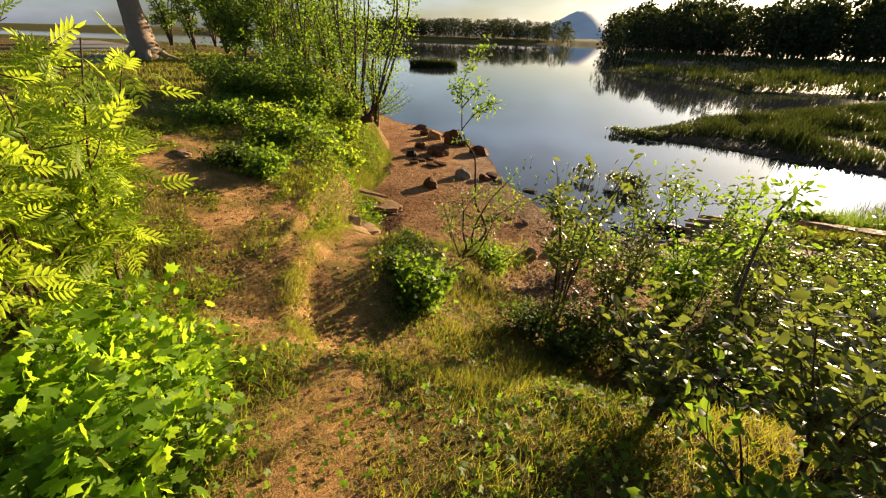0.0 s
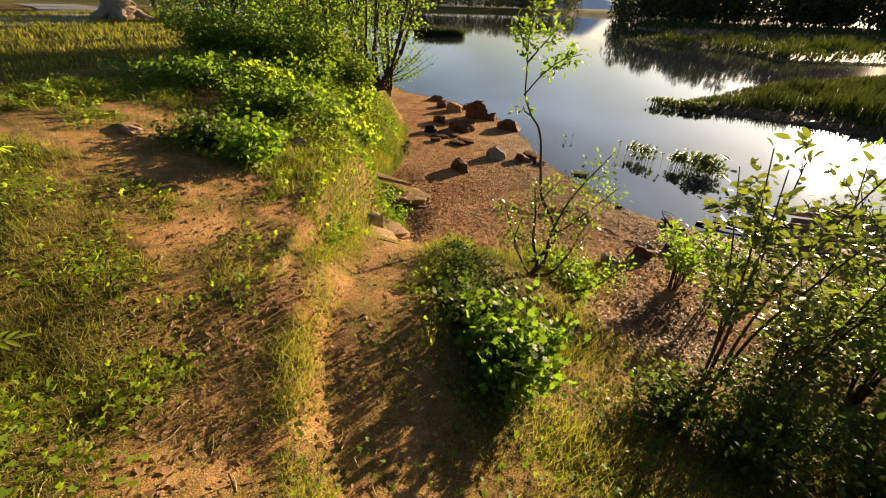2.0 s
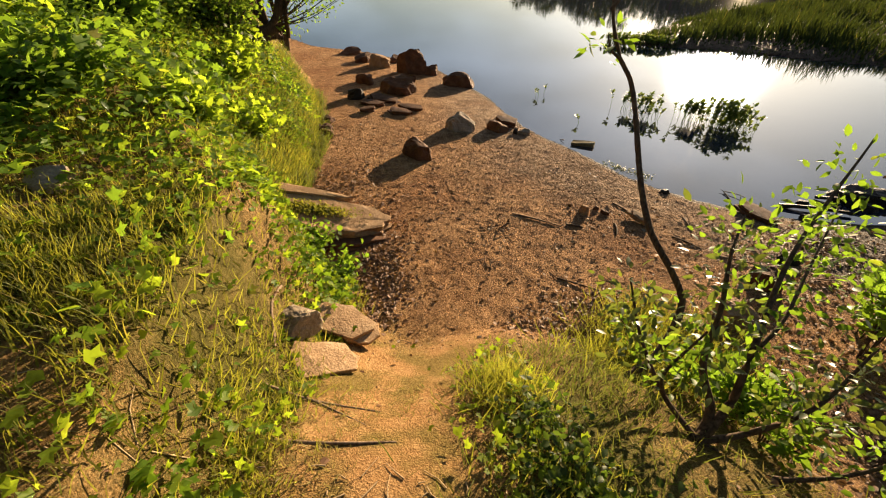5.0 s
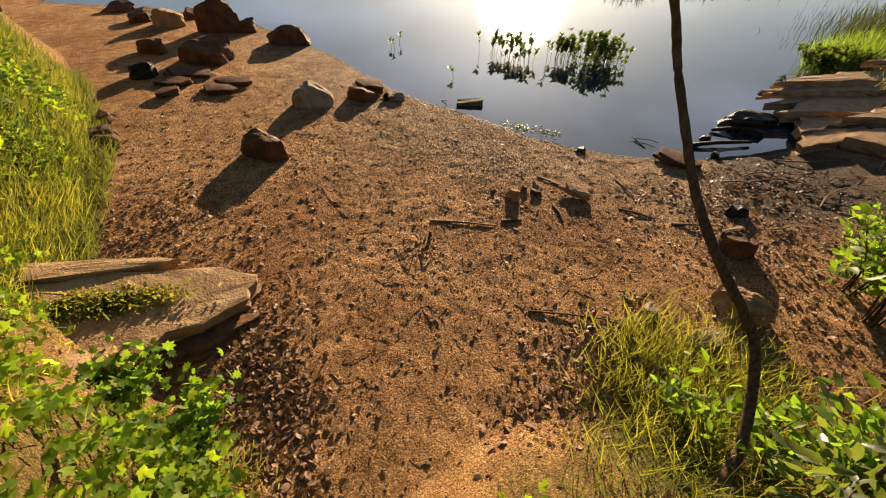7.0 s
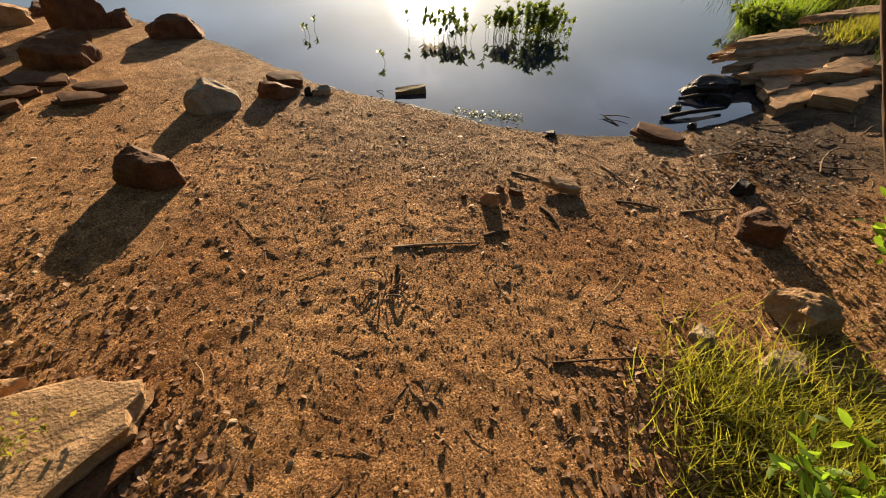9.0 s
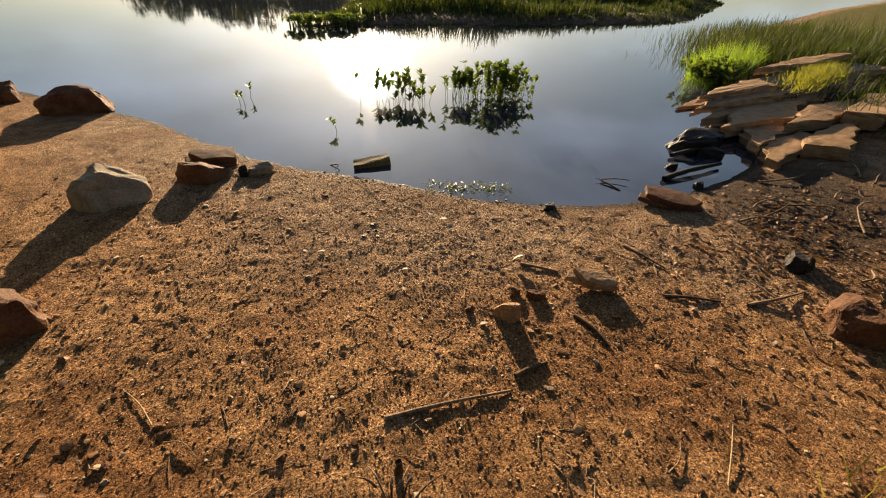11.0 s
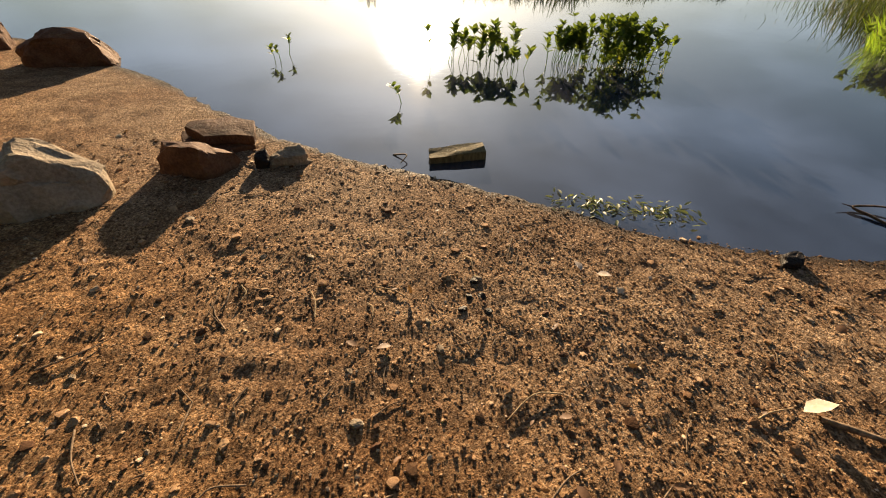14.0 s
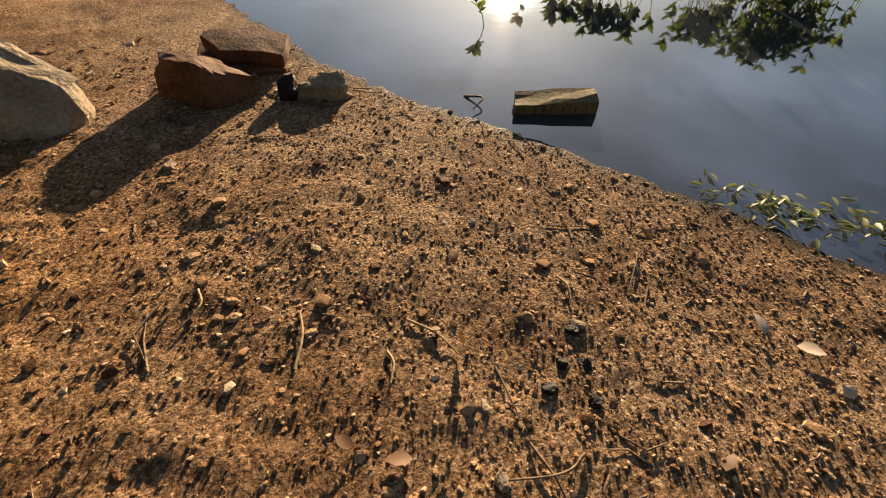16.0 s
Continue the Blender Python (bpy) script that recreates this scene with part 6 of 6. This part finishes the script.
    k = (e > -0.12) & (e < 0.5) & (rng.random(len(x)) < 0.8 + 0.2 * vnoise(x, y, 0.3, 94))
    # same shade-toned grass colour as under the willow
    blades("bank_foot_grass", x[k], y[k], 0.24 + 0.1 * vnoise(x[k], y[k], 0.4, 95), 0.007, M_GRASS_SHADE, "long arching grass along the foot of the bank", 1.0, tuft=2)
    n = 60000
    x, y = rng.uniform(-6.0, 0.4, n), rng.uniform(1.0, 6.8, n)
    turf, trod, mud = ground_cover(x, y)
    k = rng.random(n) < turf * (0.4 + 0.6 * vnoise(x, y, 0.5, 31))
    x, y = x[k], y[k]
    n = len(x)
    p = np.stack([x, y, surface(x, y) + rng.uniform(0.01, 0.08, n)], 1)
    v, f = strew(WEED, p, random_dirs(n, 0.15, 0.4), random_dirs(n, 1.6), rng.uniform(0.025, 0.06, n))
    solo("path_herbs", v, f, M_BANK, "low weeds beside the trodden earth", "plants", "stuff")

    n = 17000
    x, y = rng.uniform(-0.2, 4.8, n), rng.uniform(0.4, 4.2, n)
    turf, trod, mud = ground_cover(x, y)
    k = rng.random(n) < (0.15 + turf) * (0.45 + 0.55 * vnoise(x, y, 0.4, 37))
    x, y = x[k], y[k]
    n = len(x)
    p = np.stack([x, y, surface(x, y) + rng.uniform(0.01, 0.09, n)], 1)
    v, f = strew(WEED, p, random_dirs(n, 0.15, 0.4), random_dirs(n, 1.6), rng.uniform(0.02, 0.055, n))
    solo("meadow_herbs", v, f, M_BRIGHT, "low clover and weeds between the meadow grass", "plants", "stuff")
    n = 3500
    x, y = rng.normal(9.1, 0.55, n), rng.normal(9.12, 0.13, n)
    blades("outcrop_turf", x, y, 0.16, 0.008, M_GRASS, "yellow-green turf growing on the slate beds", 0.9, z=0.33)
    # moss on the slate ledge
    n = 2600
    x, y = rng.normal(-1.55, 0.2, n), rng.normal(8.56, 0.05, n)
    p = np.stack([x, y, 0.395 - 0.158 * (x + 1.3) + 0.087 * (y - 8.53) + 0.02 * rng.random(n)], 1)
    v, f = strew(DIAMOND, p, random_dirs(n, 0.5, 0.5), random_dirs(n, 1.0), rng.uniform(0.012, 0.035, n))
    solo("ledge_moss", v, f, M_GRASS, "cushion of moss and grass on the slate ledge", "moss", "stuff")

    # marsh
    def marsh(poly, n, tall, thick, name, label, hill=True):
        q = np.array(poly)
        x, y = rng.uniform(q[:, 0].min(), q[:, 0].max(), n), rng.uniform(q[:, 1].min(), q[:, 1].max(), n)
        k = inside(poly, x, y)
        x, y = x[k], y[k]
        edge = dist_to(poly + poly[:1], x, y)
        h = tall * (0.2 + 0.8 * smooth(0.1, 3.0, edge)) * np.clip(0.55 + 0.6 * vnoise(x, y, 2.6, 33) + 0.45 * vnoise(x, y, 1.1, 34), 0.08, 1.6)
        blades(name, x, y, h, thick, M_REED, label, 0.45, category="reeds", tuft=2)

    marsh(MARSH_A, 42000, 0.95, 0.04, "near_marsh_reeds", "green sedge and reeds on the marsh spit")
    marsh(MARSH_B, 16000, 1.2, 0.10, "middle_marsh_reeds", "green sedge on the low marsh islands")
    marsh([(20, 97), (27, 86), (60, 82), (120, 60), (160, 60), (160, 130), (60, 130), (27, 140)], 14000, 1.6, 0.16, "far_marsh_reeds", "reeds before the far woods")
    a, r = rng.uniform(0, 6.28, 1500), np.sqrt(rng.random(1500))
    blades("islet_reeds", -10.8 + 3.2 * r * np.cos(a), 58.5 + 1.6 * r * np.sin(a), 1.0, 0.06, M_REED, "small reed islet in the lake", 0.5, category="reeds", tuft=2)
    a, r = rng.uniform(0, 6.28, 1300), np.sqrt(rng.random(1300))
    blades("shore_tuft", 9.8 + 1.2 * r * np.cos(a), 10.6 + 0.45 * r * np.sin(a), 0.55, 0.012, M_LEAF, "tall bright green grass tuft on the slate shore", 0.8)
    # these tufts take the dark reed colour, shade included
    for cx, cy, s, n in ((12.5, 10.5, 0.9, 1500), (8.4, 7.7, 0.5, 900), (12.5, 9.6, 1.3, 2600), (15.5, 11.0, 1.6, 3000)):
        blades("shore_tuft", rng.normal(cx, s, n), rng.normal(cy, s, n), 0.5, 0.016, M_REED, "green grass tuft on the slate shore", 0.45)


build_grass()


def build_water_plants():
    """Bogbean: upright stalks with whorls of three leaves, standing in the shallow water."""
    def clump(name, places, tall, leaf, label, per=3, crown=0.45):
        root = thing(name, (float(np.mean([p[0] for p in places])), float(np.mean([p[1] for p in places])), 0.0), label, "water plant")
        stalks, tops, dirs = [], [], []
        for x, y in places:
            h = tall * rng.uniform(0.55, 1.1)
            e = np.array([x + 0.06 * rng.normal(), y + 0.06 * rng.normal(), h])
            stalks.append(tube(np.array([(x, y, -0.05), ((x + e[0]) / 2 + 0.01, (y + e[1]) / 2, h * 0.5), e]), 0.004, 0.0025, 4))
            for q in range(per + 9):
                a = q * 2.1 + rng.random()
                tops.append(e - (e - np.array([x, y, 0])) * (0 if q < 5 else crown * rng.random()))
                dirs.append((math.cos(a), math.sin(a), rng.uniform(0.3, 1.6)))
        v, f = join(stalks)
        part_mesh("stalkwork", v, f, M_LEAF, root, kind="stuff")
        n = len(tops)
        v, f = strew(OVAL, tops, dirs, np.tile([[0.1, 0.1, 1.0]], (n, 1)), leaf * rng.uniform(0.45, 0.95, n), 0.9)
        part_mesh("foliage", v, f, M_BOG, root, kind="stuff")

    def between(a, b, n, s):
        t = rng.random(n)
        return [(a[0] + (b[0] - a[0]) * k + s * rng.normal(), a[1] + (b[1] - a[1]) * k + s * rng.normal()) for k in t]

    clump("bogbean", between((3.45, 13.45), (4.35, 12.85), 24, 0.10), 0.33, 0.13, "sparse bogbean stalks standing in the water")
    clump("bogbean", between((3.75, 12.8), (4.1, 12.6), 8, 0.10), 0.22, 0.12, "sparse bogbean stalks standing in the water")
    clump("bogbean", between((4.55, 12.66), (4.9, 12.46), 32, 0.10), 0.34, 0.12, "bogbean clump standing in the water")
    clump("bogbean", between((4.98, 12.38), (5.48, 12.05), 85, 0.13), 0.40, 0.12, "dense bogbean clump standing in the water", crown=0.95)
    clump("bogbean", [(2.54, 12.41)], 0.2, 0.1, "single bogbean shoot standing in the water")
    clump("bogbean", [(2.09, 14.23), (2.31, 14.45), (2.14, 14.2)], 0.16, 0.09, "small bogbean shoots standing in the water")
    clump("bogbean", between((6.1, 20.9), (7.8, 20.1), 150, 0.2), 0.25, 0.14, "bogbean fringe at the tip of the marsh spit")
    clump("bogbean", between((8.3, 10.35), (9.3, 10.5), 130, 0.16), 0.3, 0.14, "bogbean at the foot of the slate shore")
    n = 150
    t = rng.random(n)
    p = np.stack([2.42 + 0.5 * t + 0.05 * rng.normal(size=n), 10.62 - 0.48 * t + 0.05 * rng.normal(size=n), 0.004 + 0.01 * rng.random(n)], 1)
    v, f = strew(LANCE, p, random_dirs(n, 0.02, 0.15), random_dirs(n, 1.5), rng.uniform(0.03, 0.065, n))
    solo("shore_weed", v, f, M_WEED, "pale green weed floating at the waterline", "water plant", "stuff")


build_water_plants()
